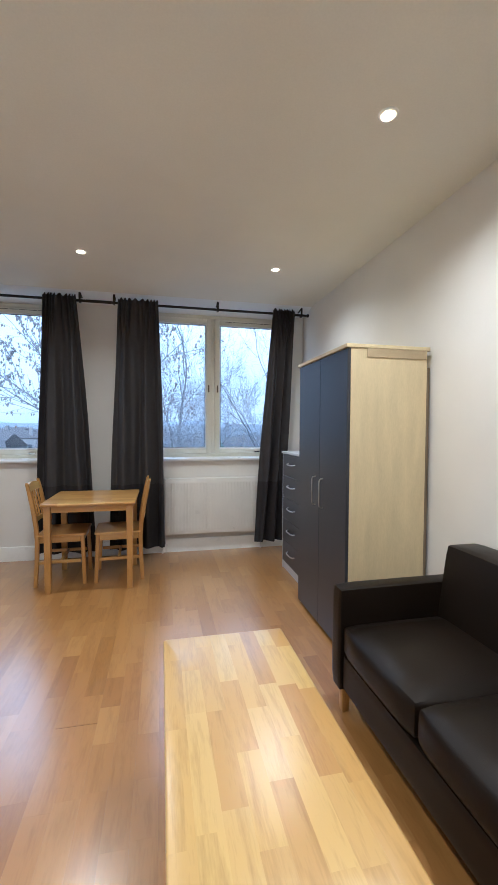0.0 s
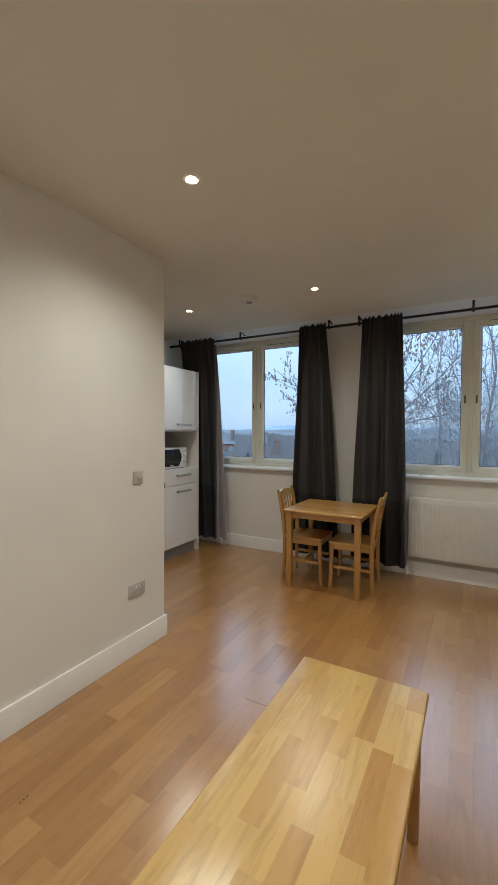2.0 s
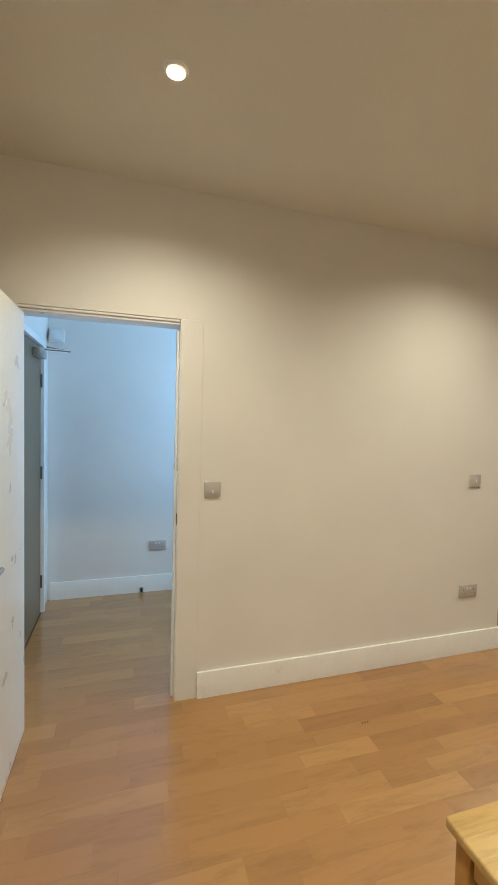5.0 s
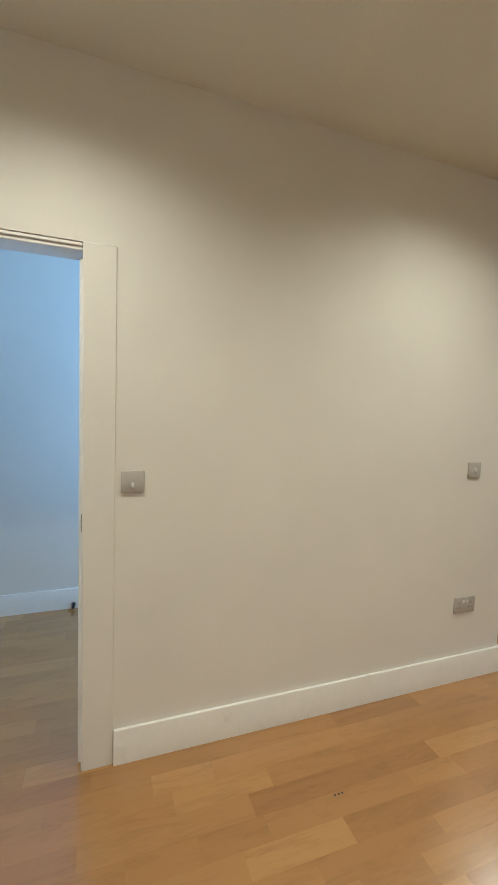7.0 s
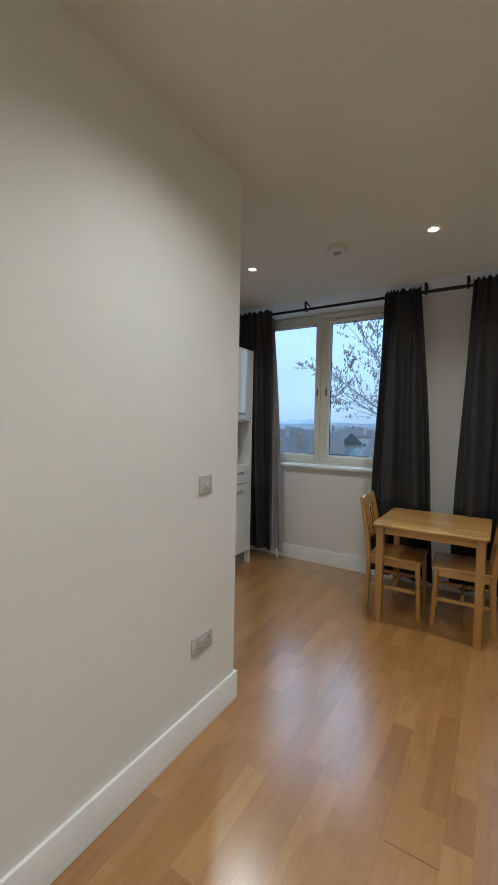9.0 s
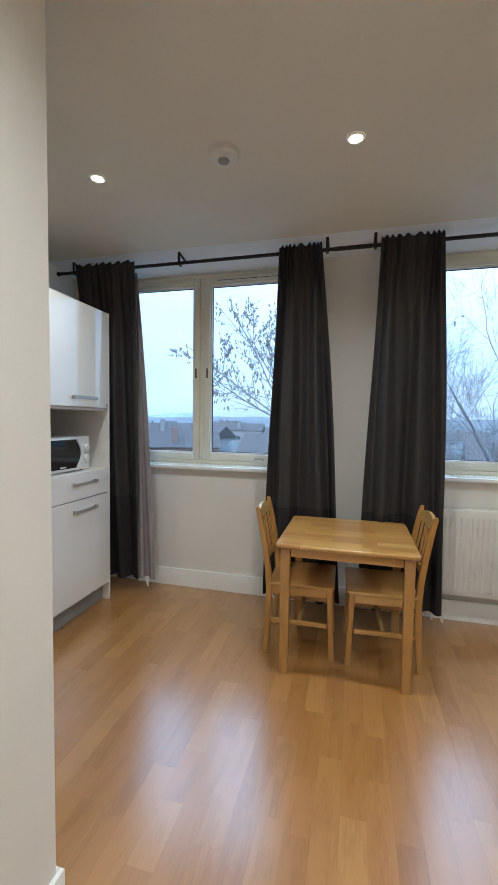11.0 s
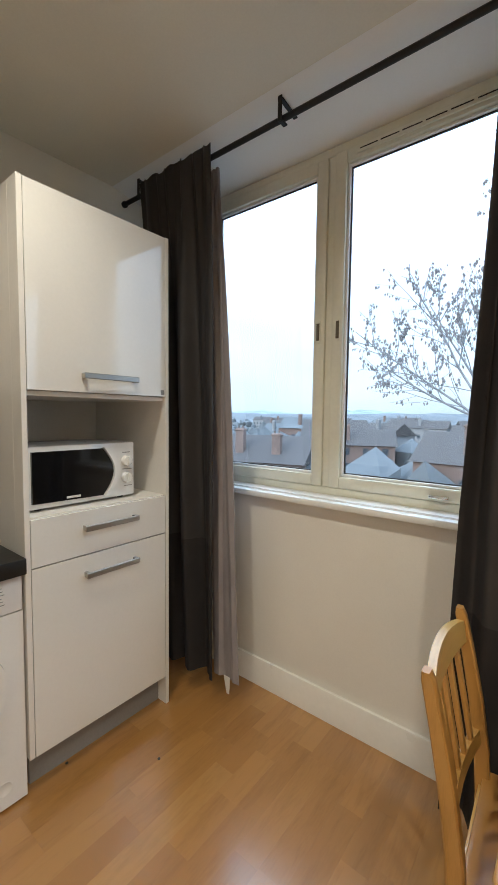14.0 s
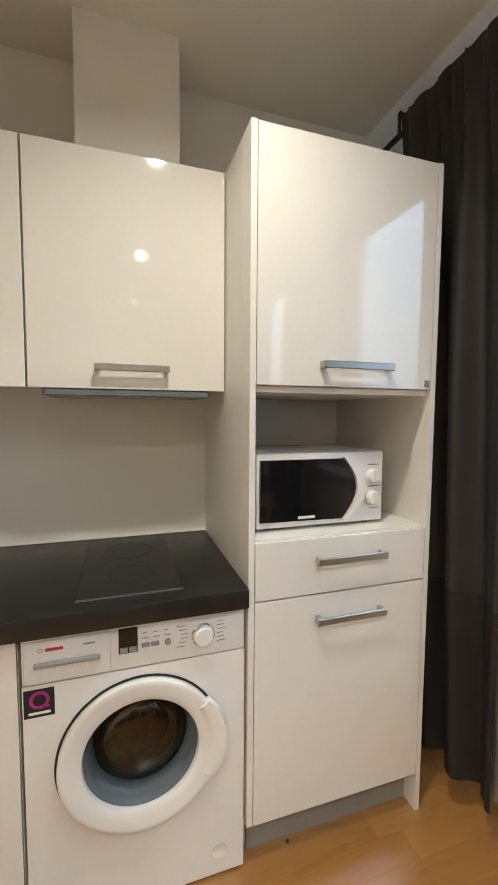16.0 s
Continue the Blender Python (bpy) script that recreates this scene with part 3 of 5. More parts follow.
curtain((-1.47, -0.915), (-1.22, -0.875), 2.1, 11, "charcoal cloth curtain with silver lining beside the tall cabinet", 0.13, 0.80, ((-1.00, -0.935), (-0.94, -0.765)), -0.835)
curtain((0.232, 0.535), (0.145, 0.715), 2.5, 23, "charcoal cloth curtain gathered behind the dining table")
curtain((0.925, 1.325), (0.83, 1.385), 2.6, 31, "charcoal cloth curtain gathered beside the radiator", 0.14, 0.80, ((1.20, 1.30), (1.20, 1.395)), 1.39)
curtain((2.535, 2.79), (2.335, 2.665), 2.2, 47, "charcoal cloth curtain gathered beside the chest of drawers", 0.14)

# ---- radiator ----
r0, r1, rz0, rz1, ry = 1.385, 2.43, 0.215, 0.825, 2.165
rad = thing("radiator", "white enamelled steel panel radiator under the window", "radiator", (1.9, 2.25, rz0))
bm = box(r0, r1, ry, ry + 0.016, rz0, rz1, 0.006)
part("panel", bm, RAD, rad)
for k in range(29):
    x = r0 + 0.04 + k * (r1 - r0 - 0.08) / 28
    part("rib", box(x - 0.008, x + 0.008, ry - 0.005, ry - 0.0002, rz0 + 0.035, rz1 - 0.045, 0.0035, 1), RAD, rad)
bm = box(r0 - 0.002, r1 + 0.002, ry + 0.017, ry + 0.088, rz1 - 0.02, rz1 + 0.001, 0.002, 1)
part("top_grille", bm, RAD, rad)
for x in (r0 + 0.003, r1 - 0.005):
    part("side_cover", box(x - 0.003, x + 0.005, ry + 0.0165, ry + 0.088, rz0 + 0.02, rz1 - 0.021, 0.001, 1), RAD, rad)
for x in (r0 - 0.025, r1 + 0.03):
    bm = tube([(x, ry + 0.05, 0.0), (x, ry + 0.05, rz0 + 0.05)], 0.0075, 10)
    tube([(x, ry + 0.05, rz0 + 0.045), (x + (0.03 if x < 1.9 else -0.035), ry + 0.05, rz0 + 0.045)], 0.009, 10, bm)
    part("pipe", bm, RAD, rad, "white painted pipe tail")
for x in (r0 + 0.1, r1 - 0.14):
    part("wall_bracket", box(x, x + 0.04, ry + 0.0885, Y_N - 0.0005, rz0 + 0.1, rz1 - 0.1), RAD, rad)


# ---- tables and chairs ----
def staves(parent, x0, x1, y0, y1, z0, z1, along, width, length, round_off, seed, material, corner=0.02):
    """A solid rounded top cut into its glued staves, each a piece of its own."""
    rnd = random.Random(seed)
    full = box(x0, x1, y0, y1, z0, z1)
    up = [e for e in full.edges if abs(e.verts[0].co.z - e.verts[1].co.z) > 1e-4]
    bmesh.ops.bevel(full, geom=up, offset=corner, segments=4, affect="EDGES", profile=0.5)
    rim = [e for e in full.edges if abs(e.verts[0].co.z - e.verts[1].co.z) < 1e-5]
    bmesh.ops.bevel(full, geom=rim, offset=round_off, segments=3, affect="EDGES", profile=0.5)
    a0, a1, b0, b1 = (x0, x1, y0, y1) if along == 1 else (y0, y1, x0, x1)
    rows = max(1, round((a1 - a0) / width))
    for r in range(rows):
        ra, rb = a0 + (a1 - a0) * r / rows - (0.01 if r == 0 else 0), a0 + (a1 - a0) * (r + 1) / rows + (0.01 if r == rows - 1 else 0)
        cuts, p = [b0 - 0.01], b0 + rnd.uniform(0.3, 1.0) * length
        while p < b1 - 0.08:
            cuts.append(p)
            p += length * rnd.uniform(0.7, 1.25)
        cuts.append(b1 + 0.01)
        for s, e in zip(cuts, cuts[1:]):
            bm = full.copy()
            lo, hi = ((ra, s), (rb, e)) if along == 1 else ((s, ra), (e, rb))
            for ax, (v0, v1) in enumerate(zip(lo, hi)):
                for co, sign in ((v0, -1), (v1, 1)):
                    no = [0, 0, 0]
                    no[ax] = sign
                    at = [0, 0, 0]
                    at[ax] = co - sign * 0.00005
                    bmesh.ops.bisect_plane(bm, geom=bm.verts[:] + bm.edges[:] + bm.faces[:], plane_co=at, plane_no=no, clear_outer=True)
            if len(bm.faces):
                bmesh.ops.holes_fill(bm, edges=[e for e in bm.edges if e.is_boundary], sides=0)
                part("stave", bm, material, parent)
    full.free()


def leg(parent, x, y, w, z1, w2=None, material=None):
    w2 = w2 or w
    bm = box(x - w / 2, x + w / 2, y - w / 2, y + w / 2, 0, z1, 0.004)
    for v in bm.verts:
        if v.co.z < 0.1:
            v.co.x, v.co.y = x + (v.co.x - x) * w2 / w, y + (v.co.y - y) * w2 / w
    part("leg", bm, material or RUBBER_Z, parent)


ct = thing("coffee_table", "glossy rubberwood coffee table with a finger-jointed stave top", "coffee table", (1.594, -1.18, 0))
cx0, cx1, cy0, cy1, cz = 1.350, 1.838, -1.706, -0.655, 0.537
top = part("tabletop", box(cx0 + 0.012, cx1 - 0.012, cy0 + 0.012, cy1 - 0.012, cz - 0.022, cz - 0.008), RUBBERWOOD, ct)
staves(top, cx0, cx1, cy0, cy1, cz - 0.027, cz, 1, 0.064, 0.30, 0.007, 5, RUBBERWOOD, 0.012)
for x in (cx0 + 0.042, cx1 - 0.042):
    for y in (cy0 + 0.045, cy1 - 0.045):
        leg(ct, x, y, 0.046, cz - 0.0275, 0.036)
for x in (cx0 + 0.030, cx1 - 0.048):
    part("apron", box(x, x + 0.018, cy0 + 0.07, cy1 - 0.07, cz - 0.105, cz - 0.0275, 0.002, 1), RUBBERWOOD, ct)
for y in (cy0 + 0.032, cy1 - 0.05):
    part("apron", box(cx0 + 0.067, cx1 - 0.067, y, y + 0.018, cz - 0.105, cz - 0.0275, 0.002, 1), RUBBER_X, ct)

dt = thing("dining_table", "square rubberwood dining table with straight legs by the curtains", "dining table", (0.755, 1.60, 0))
dx0, dx1, dy0, dy1, dz = 0.378, 1.130, 1.248, 1.958, 0.755
top = part("tabletop", box(dx0 + 0.012, dx1 - 0.012, dy0 + 0.012, dy1 - 0.012, dz - 0.020, dz - 0.008), RUBBER_X, dt)
staves(top, dx0, dx1, dy0, dy1, dz - 0.024, dz, 0, 0.062, 0.30, 0.008, 8, RUBBER_X, 0.028)
for x in (dx0 + 0.050, dx1 - 0.050):
    for y in (dy0 + 0.062, dy1 - 0.055):
        leg(dt, x, y, 0.054, dz - 0.0245, 0.046)
for y in (dy0 + 0.05, dy1 - 0.07):
    part("apron", box(dx0 + 0.0785, dx1 - 0.0785, y, y + 0.02, dz - 0.082, dz - 0.0245, 0.003), RUBBER_X, dt)
for x in (dx0 + 0.04, dx1 - 0.06):
    part("apron", box(x, x + 0.02, dy0 + 0.0905, dy1 - 0.0835, dz - 0.082, dz - 0.0245, 0.003), RUBBERWOOD, dt)


def dining_chair():
    """Faces +x; stands on the origin."""
    c = thing("dining_chair", "rubberwood dining chair with a slatted back tucked under the table", "chair", (0, 0, 0), "chairs at the dining table")
    hw = 0.19
    bm = box(-0.19, 0.205, -hw - 0.012, hw + 0.012, 0.432, 0.452)
    bmesh.ops.bevel(bm, geom=[e for e in bm.edges if abs(e.verts[0].co.z - e.verts[1].co.z) > 0.01], offset=0.022, segments=4, affect="EDGES", profile=0.5)
    bmesh.ops.bevel(bm, geom=[e for e in bm.edges if abs(e.verts[0].co.z - e.verts[1].co.z) < 0.001], offset=0.005, segments=2, affect="EDGES", profile=0.5)
    part("seat", bm, RUBBER_X, c)
    for y in (-hw + 0.012, hw - 0.012):
        bm = box(0.16, 0.192, y - 0.016, y + 0.016, 0, 0.4315, 0.004)
        for v in bm.verts:
            if v.co.z < 0.1:
                v.co.x += 0.018
        part("front_leg", bm, RUBBER_Z, c)
        # rear post: upright to the seat, raked above it, rounded head
        bm = bmesh.new()
        zs = [0, 0.2, 0.40, 0.52, 0.66, 0.80, 0.885, 0.902]
        xs = [-0.205, -0.193, -0.188, -0.196, -0.216, -0.243, -0.262, -0.266]
        ws = [0.030, 0.034, 0.036, 0.036, 0.034, 0.030, 0.026, 0.016]
        rings = []
        for z, x, w in zip(zs, xs, ws):
            rings.append([bm.verts.new((x + a * w / 2, y + b * 0.014, z)) for a, b in ((-1, -0.75), (-0.75, -1), (0.75, -1), (1, -0.75), (1, 0.75), (0.75, 1), (-0.75, 1), (-1, 0.75))])
        for a, b in zip(rings, rings[1:]):
            for k in range(8):
                bm.faces.new((a[k], a[(k + 1) % 8], b[(k + 1) % 8], b[k]))
        bm.faces.new(rings[0][::-1])
        bm.faces.new(rings[-1])
        part("rear_post", bm, RUBBER_Z, c)
        part("side_rail", box(-0.170, 0.1595, y - 0.010, y + 0.010, 0.378, 0.4315, 0.003), RUBBER_X, c)
        part("side_stretcher", box(-0.175, 0.163, y - 0.009, y + 0.009, 0.195, 0.222, 0.003), RUBBER_X, c)
    part("front_rail", box(0.166, 0.186, -hw + 0.0285, hw - 0.0285, 0.378, 0.4315, 0.003), RUBBERWOOD, c)
    part("rear_rail", box(-0.198, -0.180, -hw + 0.0265, hw - 0.0265, 0.378, 0.4315, 0.003), RUBBERWOOD, c)
    part("cross_stretcher", box(-0.012, 0.010, -hw + 0.0215, hw - 0.0215, 0.196, 0.221, 0.003), RUBBERWOOD, c)
    # curved crest and lower back rail
    for z0, z1, x, arch in ((0.815, 0.872, -0.252, 0.022), (0.545, 0.583, -0.205, 0.0)):
        bm = bmesh.new()
        prev = None
        for i in range(11):
            u = i / 10 * 2 - 1
            yy, bow = u * (hw - 0.027), 0.016 * (1 - u * u)
            r = [bm.verts.new((x - bow + dx - 0.15 * (zz - z0), yy, zz + (arch * (1 - u * u) if zz == z1 else 0))) for dx, zz in ((-0.009, z0), (0.009, z0), (0.009, z1), (-0.009, z1))]
            if prev:
                for k in range(4):
                    bm.faces.new((prev[k], prev[(k + 1) % 4], r[(k + 1) % 4], r[k]))
            else:
                bm.faces.new(r[::-1])
            prev = r
        bm.faces.new(prev)
        part("crest_rail" if arch else "lower_rail", bm, RUBBERWOOD, c)
    for i in range(5):
        y = -0.116 + i * 0.058
        bow = 0.016 * (1 - (y / 0.16) ** 2)
        bm = box(-0.006, 0.006, y - 0.011, y + 0.011, 0.578, 0.822, 0.002, 1)
        for v in bm.verts:
            v.co.x += -0.208 - bow - (v.co.z - 0.578) * 0.19
        part("slat", bm, RUBBER_Z, c)
    return c


chair = dining_chair()
chair.matrix_basis = pose(0.485, 1.665, 0, 0, 0, 1.5)
copy_thing(chair, pose(0.962, 1.668, 0, 0, 0, 183))

# ---- sofa ----
sofa = thing("sofa", "two-seat dark brown leather sofa with boxy arms", "sofa", (2.56, -1.08, 0))
sx0, sx1, sy0, sy1 = 2.175, 2.955, -1.755, -0.415


def padded(x0, x1, y0, y1, z0, z1, r, puff=0.0, seed=1):
    bm = box(x0, x1, y0, y1, z0, z1)
    bmesh.ops.subdivide_edges(bm, edges=bm.edges[:], cuts=7, use_grid_fill=True)
    c, h = Vector(((x0 + x1) / 2, (y0 + y1) / 2, (z0 + z1) / 2)), Vector(((x1 - x0) / 2, (y1 - y0) / 2, (z1 - z0) / 2))
    for v in bm.verts:
        d = v.co - c
        inner = Vector([max(-(k - r), min(k - r, q)) for k, q in zip(h, d)])
        out = d - inner
        if out.length > r:
            d = inner + out.normalized() * r
        u = [max(0, 1 - (q / k) ** 2) for q, k in zip(d, h)]
        f = [u[1] * u[2], u[0] * u[2], u[0] * u[1]]
        n = noise.noise(v.co * 7 + Vector((seed, 0, 0))) * 0.35 + 1
        v.co = c + Vector([q + math.copysign(puff * g * n, q) if abs(q) > k * 0.9 else q for q, k, g in zip(d, h, f)])
    return bm


part("base", padded(sx0 + 0.012, sx1 - 0.03, sy0 + 0.104, sy1 - 0.104, 0.135, 0.300, 0.012), LEATHER, sofa)
for y0 in (sy0, sy1 - 0.102):
    part("arm", padded(sx0, sx1 - 0.02, y0, y0 + 0.102, 0.118, 0.615, 0.02, 0.004), LEATHER, sofa)
mid = (sy0 + sy1) / 2
for k, (y0, y1) in enumerate(((sy0 + 0.105, mid - 0.002), (mid + 0.002, sy1 - 0.105))):
    part("seat_cushion", padded(sx0 + 0.004, 2.76, y0, y1, 0.302, 0.455, 0.035, 0.016, k), LEATHER, sofa)
    bm = padded(2.735, sx1 - 0.035, y0, y1, 0.40, 0.805, 0.018, 0.010, k + 5)
    for v in bm.verts:
        v.co.x += (v.co.z - 0.45) * 0.14 - 0.045
    part("back_cushion", bm, LEATHER, sofa)
part("back_frame", padded(2.885, sx1, sy0 + 0.104, sy1 - 0.104, 0.135, 0.74, 0.015), LEATHER, sofa)
for x in (sx0 + 0.045, sx1 - 0.07):
    for y in (sy0 + 0.06, sy1 - 0.06):
        leg(sofa, x, y, 0.045, 0.1175 if x < 2.5 else 0.1175, 0.034, DARK_WOOD if x > 2.5 else RUBBER_Z)

# ---- wardrobe ----
wx0, wx1, wy0, wy1, wz = 2.405, 2.925, -0.085, 0.745, 1.875
wd = thing("wardrobe", "two-door wardrobe with charcoal doors and cream sides", "wardrobe", (2.67, 0.31, 0))
for y in (wy0, wy1 - 0.018):
    part("side_panel", box(wx0 + 0.020, wx1, y, y + 0.018, 0, wz - 0.0225, 0.001, 1), CREAM, wd, "cream laminate side")
part("top", box(wx0 - 0.012, wx1 + 0.016, wy0 - 0.008, wy1 + 0.008, wz - 0.022, wz, 0.002, 1), CREAM, wd, "cream laminate top")
# thin strip drawn for the recess shadow below the top
part("side_shade_strip", box(wx0 + 0.12, wx1 - 0.01, wy0 - 0.006, wy0 - 0.0005, wz - 0.075, wz - 0.0225, 0.001, 1), CREAM_SHADE, wd, "brown strip coloured as the shadow under the top")
part("back_panel", box(wx1 - 0.006, wx1 + 0.0, wy0 + 0.0185, wy1 - 0.0185, 0.08, wz - 0.0225), CREAM, wd)
# brown strip put in for the wardrobe's shadow and gap at the wall
part("gap_shade", box(wx1 + 0.001, X_E - 0.017, wy0 + 0.012, wy0 + 0.030, 0.15, 1.755, 0.001, 1), BROWN_DOOR, wd, "brown strip standing in for the shaded gap to the wall")
part("floor_panel", box(wx0 + 0.0205, wx1 - 0.0065, wy0 + 0.0185, wy1 - 0.0185, 0.06, 0.078), CREAM, wd)
part("plinth", box(wx0 + 0.03, wx0 + 0.045, wy0 + 0.0185, wy1 - 0.0185, 0, 0.0595), DARK_WOOD, wd)
wm = (wy0 + wy1) / 2
for y0, y1, hy in ((wy0 + 0.002, wm - 0.0015, wm - 0.066), (wm + 0.0015, wy1 - 0.002, wm + 0.066)):
    d = part("door", box(wx0, wx0 + 0.0195, y0, y1, 0.03, wz - 0.0245, 0.0015, 1), DARK_WOOD, wd, "charcoal wood-effect door")
    bm = tube([(wx0 - 0.0005, hy, 0.845), (wx0 - 0.022, hy, 0.85), (wx0 - 0.028, hy, 0.865), (wx0 - 0.028, hy, 1.025), (wx0 - 0.022, hy, 1.04), (wx0 - 0.0005, hy, 1.045)], 0.005, 8)
    part("handle", bm, STEEL, d, "slim steel bow handle")

# ---- chest of drawers ----
hx0, hx1, hy0, hy1, hz = 2.522, 2.955, 0.985, 1.565, 1.155
ch = thing("chest_of_drawers", "five-drawer charcoal chest with pale edging and chrome handles", "chest of drawers", (2.75, 1.16, 0))
for y in (hy0, hy1 - 0.018):
    part("side_panel", box(hx0 + 0.002, hx1, y, y + 0.018, 0, hz - 0.0205, 0.001, 1), SILVER_EDGE, ch)
part("top", box(hx0 - 0.010, hx1, hy0 - 0.004, hy1 + 0.004, hz - 0.02, hz, 0.002, 1), SILVER_EDGE, ch, "pale top panel")
part("back_panel", box(hx1 - 0.006, hx1 - 0.0005, hy0 + 0.0185, hy1 - 0.0185, 0.05, hz - 0.0205), CREAM, ch)
part("plinth", box(hx0 + 0.012, hx0 + 0.03, hy0 + 0.0185, hy1 - 0.0185, 0, 0.075), SILVER_EDGE, ch)
for k in range(5):
    z0 = 0.08 + k * 0.2105
    d = part("drawer", box(hx0, hx0 + 0.3, hy0 + 0.0195, hy1 - 0.0195, z0, z0 + 0.2065, 0.002, 1), DARK_WOOD, ch, "charcoal drawer front")
    z, c = z0 + 0.125, (hy0 + hy1) / 2
    bm = tube([(hx0 - 0.0005, c - 0.095, z), (hx0 - 0.020, c - 0.087, z - 0.004), (hx0 - 0.028, c - 0.05, z - 0.008), (hx0 - 0.028, c + 0.05, z - 0.008), (hx0 - 0.020, c + 0.087, z - 0.004), (hx0 - 0.0005, c + 0.095, z)], 0.006, 8)
    part("handle", bm, STEEL, d, "steel bow handle")


# ---- kitchen ----
def bar_handle(parent, x, y0, y1, z, w=0.022):
    """Square bar standing off a front that faces +x."""
    bm = box(x + 0.024, x + 0.033, y0, y1, z - w / 2, z + w / 2, 0.002, 1)
    put_box(bm, x + 0.0004, x + 0.0238, y0 + 0.004, y0 + 0.018, z - w / 2, z + w / 2, 0.001, 1)
    put_box(bm, x + 0.0004, x + 0.0238, y1 - 0.018, y1 - 0.004, z - w / 2, z + w / 2, 0.001, 1)
    part("handle", bm, STEEL, parent, "brushed steel bar handle")


FX, TY0, TY1, TZ = -1.062, 1.213, 1.868, 2.232
tall = thing("tall_cabinet", "gloss white tall kitchen cabinet with an open niche", "kitchen cabinet", (-1.37, 1.54, 0))
bm = box(X_K + 0.003, FX - 0.0765, TY0, TY0 + 0.019, 0.0, TZ, 0.001, 1)
put_box(bm, FX - 0.0764, FX - 0.001, TY0, TY0 + 0.019, 0.142, TZ, 0.001, 1)
part("side_panel", bm, SATIN_WHITE, tall)
part("side_panel", box(X_K + 0.003, FX - 0.001, TY1 - 0.019, TY1, 0.0, TZ, 0.001, 1), SATIN_WHITE, tall)
for z in (TZ - 0.0185, 1.488, 1.026, 0.15):
    part("shelf", box(X_K + 0.012, FX - 0.0205, TY0 + 0.0195, TY1 - 0.0195, z, z + 0.018), SATIN_WHITE, tall)
part("back_panel", box(X_K + 0.004, X_K + 0.0115, TY0 + 0.0195, TY1 - 0.0195, 0.15, TZ - 0.001), SATIN_WHITE, tall)
part("plinth", box(FX - 0.075, FX - 0.06, TY0 + 0.0195, TY1 - 0.0195, 0.0005, 0.1485), PLINTH, tall, "grey recessed plinth")
up = part("upper_door", box(FX - 0.019, FX, TY0 + 0.021, TY1 - 0.021, 1.507, TZ - 0.003, 0.0015, 1), GLOSS_WHITE, tall, "gloss white lift-up door")
bar_handle(up, FX, 1.431, 1.681, 1.572)
part("badge", box(FX + 0.0003, FX + 0.002, TY1 - 0.048, TY1 - 0.028, 1.516, 1.538, 0.0008, 1), INK, up, "small square badge")
dr = part("drawer", box(FX - 0.019, FX, TY0 + 0.021, TY1 - 0.021, 0.862, 1.040, 0.0015, 1), GLOSS_WHITE, tall, "gloss white drawer front")
bar_handle(dr, FX, 1.428, 1.678, 0.972)
lo = part("lower_door", box(FX - 0.019, FX, TY0 + 0.021, TY1 - 0.021, 0.142, 0.857, 0.0015, 1), GLOSS_WHITE, tall, "gloss white lower door")
bar_handle(lo, FX, 1.430, 1.680, 0.782)

mw = thing("microwave", "small white microwave oven with a black glass door", "microwave", (-1.33, 1.51, 1.0445))
mx, my0, my1, mz0, mz1 = -1.150, 1.266, 1.734, 1.054, 1.297
part("case", box(mx - 0.33, mx, my0, my1, mz0, mz1, 0.006), ENAMEL, mw)
ys = 1.598
bm = bmesh.new()
front, back = [], []
outline = [(my0 + 0.009, mz0 + 0.024), (ys - 0.030, mz0 + 0.020)] + [(ys - 0.030 + 0.052 * math.sin(math.pi * k / 10), mz0 + 0.020 + (mz1 - mz0 - 0.04) * k / 10) for k in range(1, 10)] + [(ys - 0.030, mz1 - 0.020), (my0 + 0.009, mz1 - 0.020)]
for y, z in outline:
    front.append(bm.verts.new((mx + 0.012, y, z)))
    back.append(bm.verts.new((mx + 0.0003, y, z)))
bm.faces.new(front)
bm.faces.new(back[::-1])
for k in range(len(front)):
    j = (k + 1) % len(front)
    bm.faces.new((front[k], back[k], back[j], front[j]))
dg = part("door_glass", bm, BLACK_GLASS, mw, "black glass door")
bm = bmesh.new()
prev = None
for k in range(13):
    u = k / 12
    y, z = ys - 0.030 + 0.052 * math.sin(math.pi * u), mz0 + 0.016 + (mz1 - mz0 - 0.032) * u
    w = 0.010 + 0.022 * math.sin(math.pi * u) ** 0.8
    r = [bm.verts.new((mx + 0.0004, y + 0.0008, z)), bm.verts.new((mx + 0.020, y + 0.003, z)), bm.verts.new((mx + 0.020, y + w, z)), bm.verts.new((mx + 0.0004, y + w + 0.004, z))]
    if prev:
        for q in range(4):
            bm.faces.new((prev[q], prev[(q + 1) % 4], r[(q + 1) % 4], r[q]))
    else:
        bm.faces.new(r[::-1])
    prev = r
bm.faces.new(prev)
part("door_handle", bm, ENAMEL, mw, "curved white door edge handle")
part("maker_mark", box(mx + 0.0124, mx + 0.0130, my0 + 0.14, my0 + 0.20, mz0 + 0.029, mz0 + 0.038, 0.0002, 1), PLASTIC, dg, "pale maker's mark")
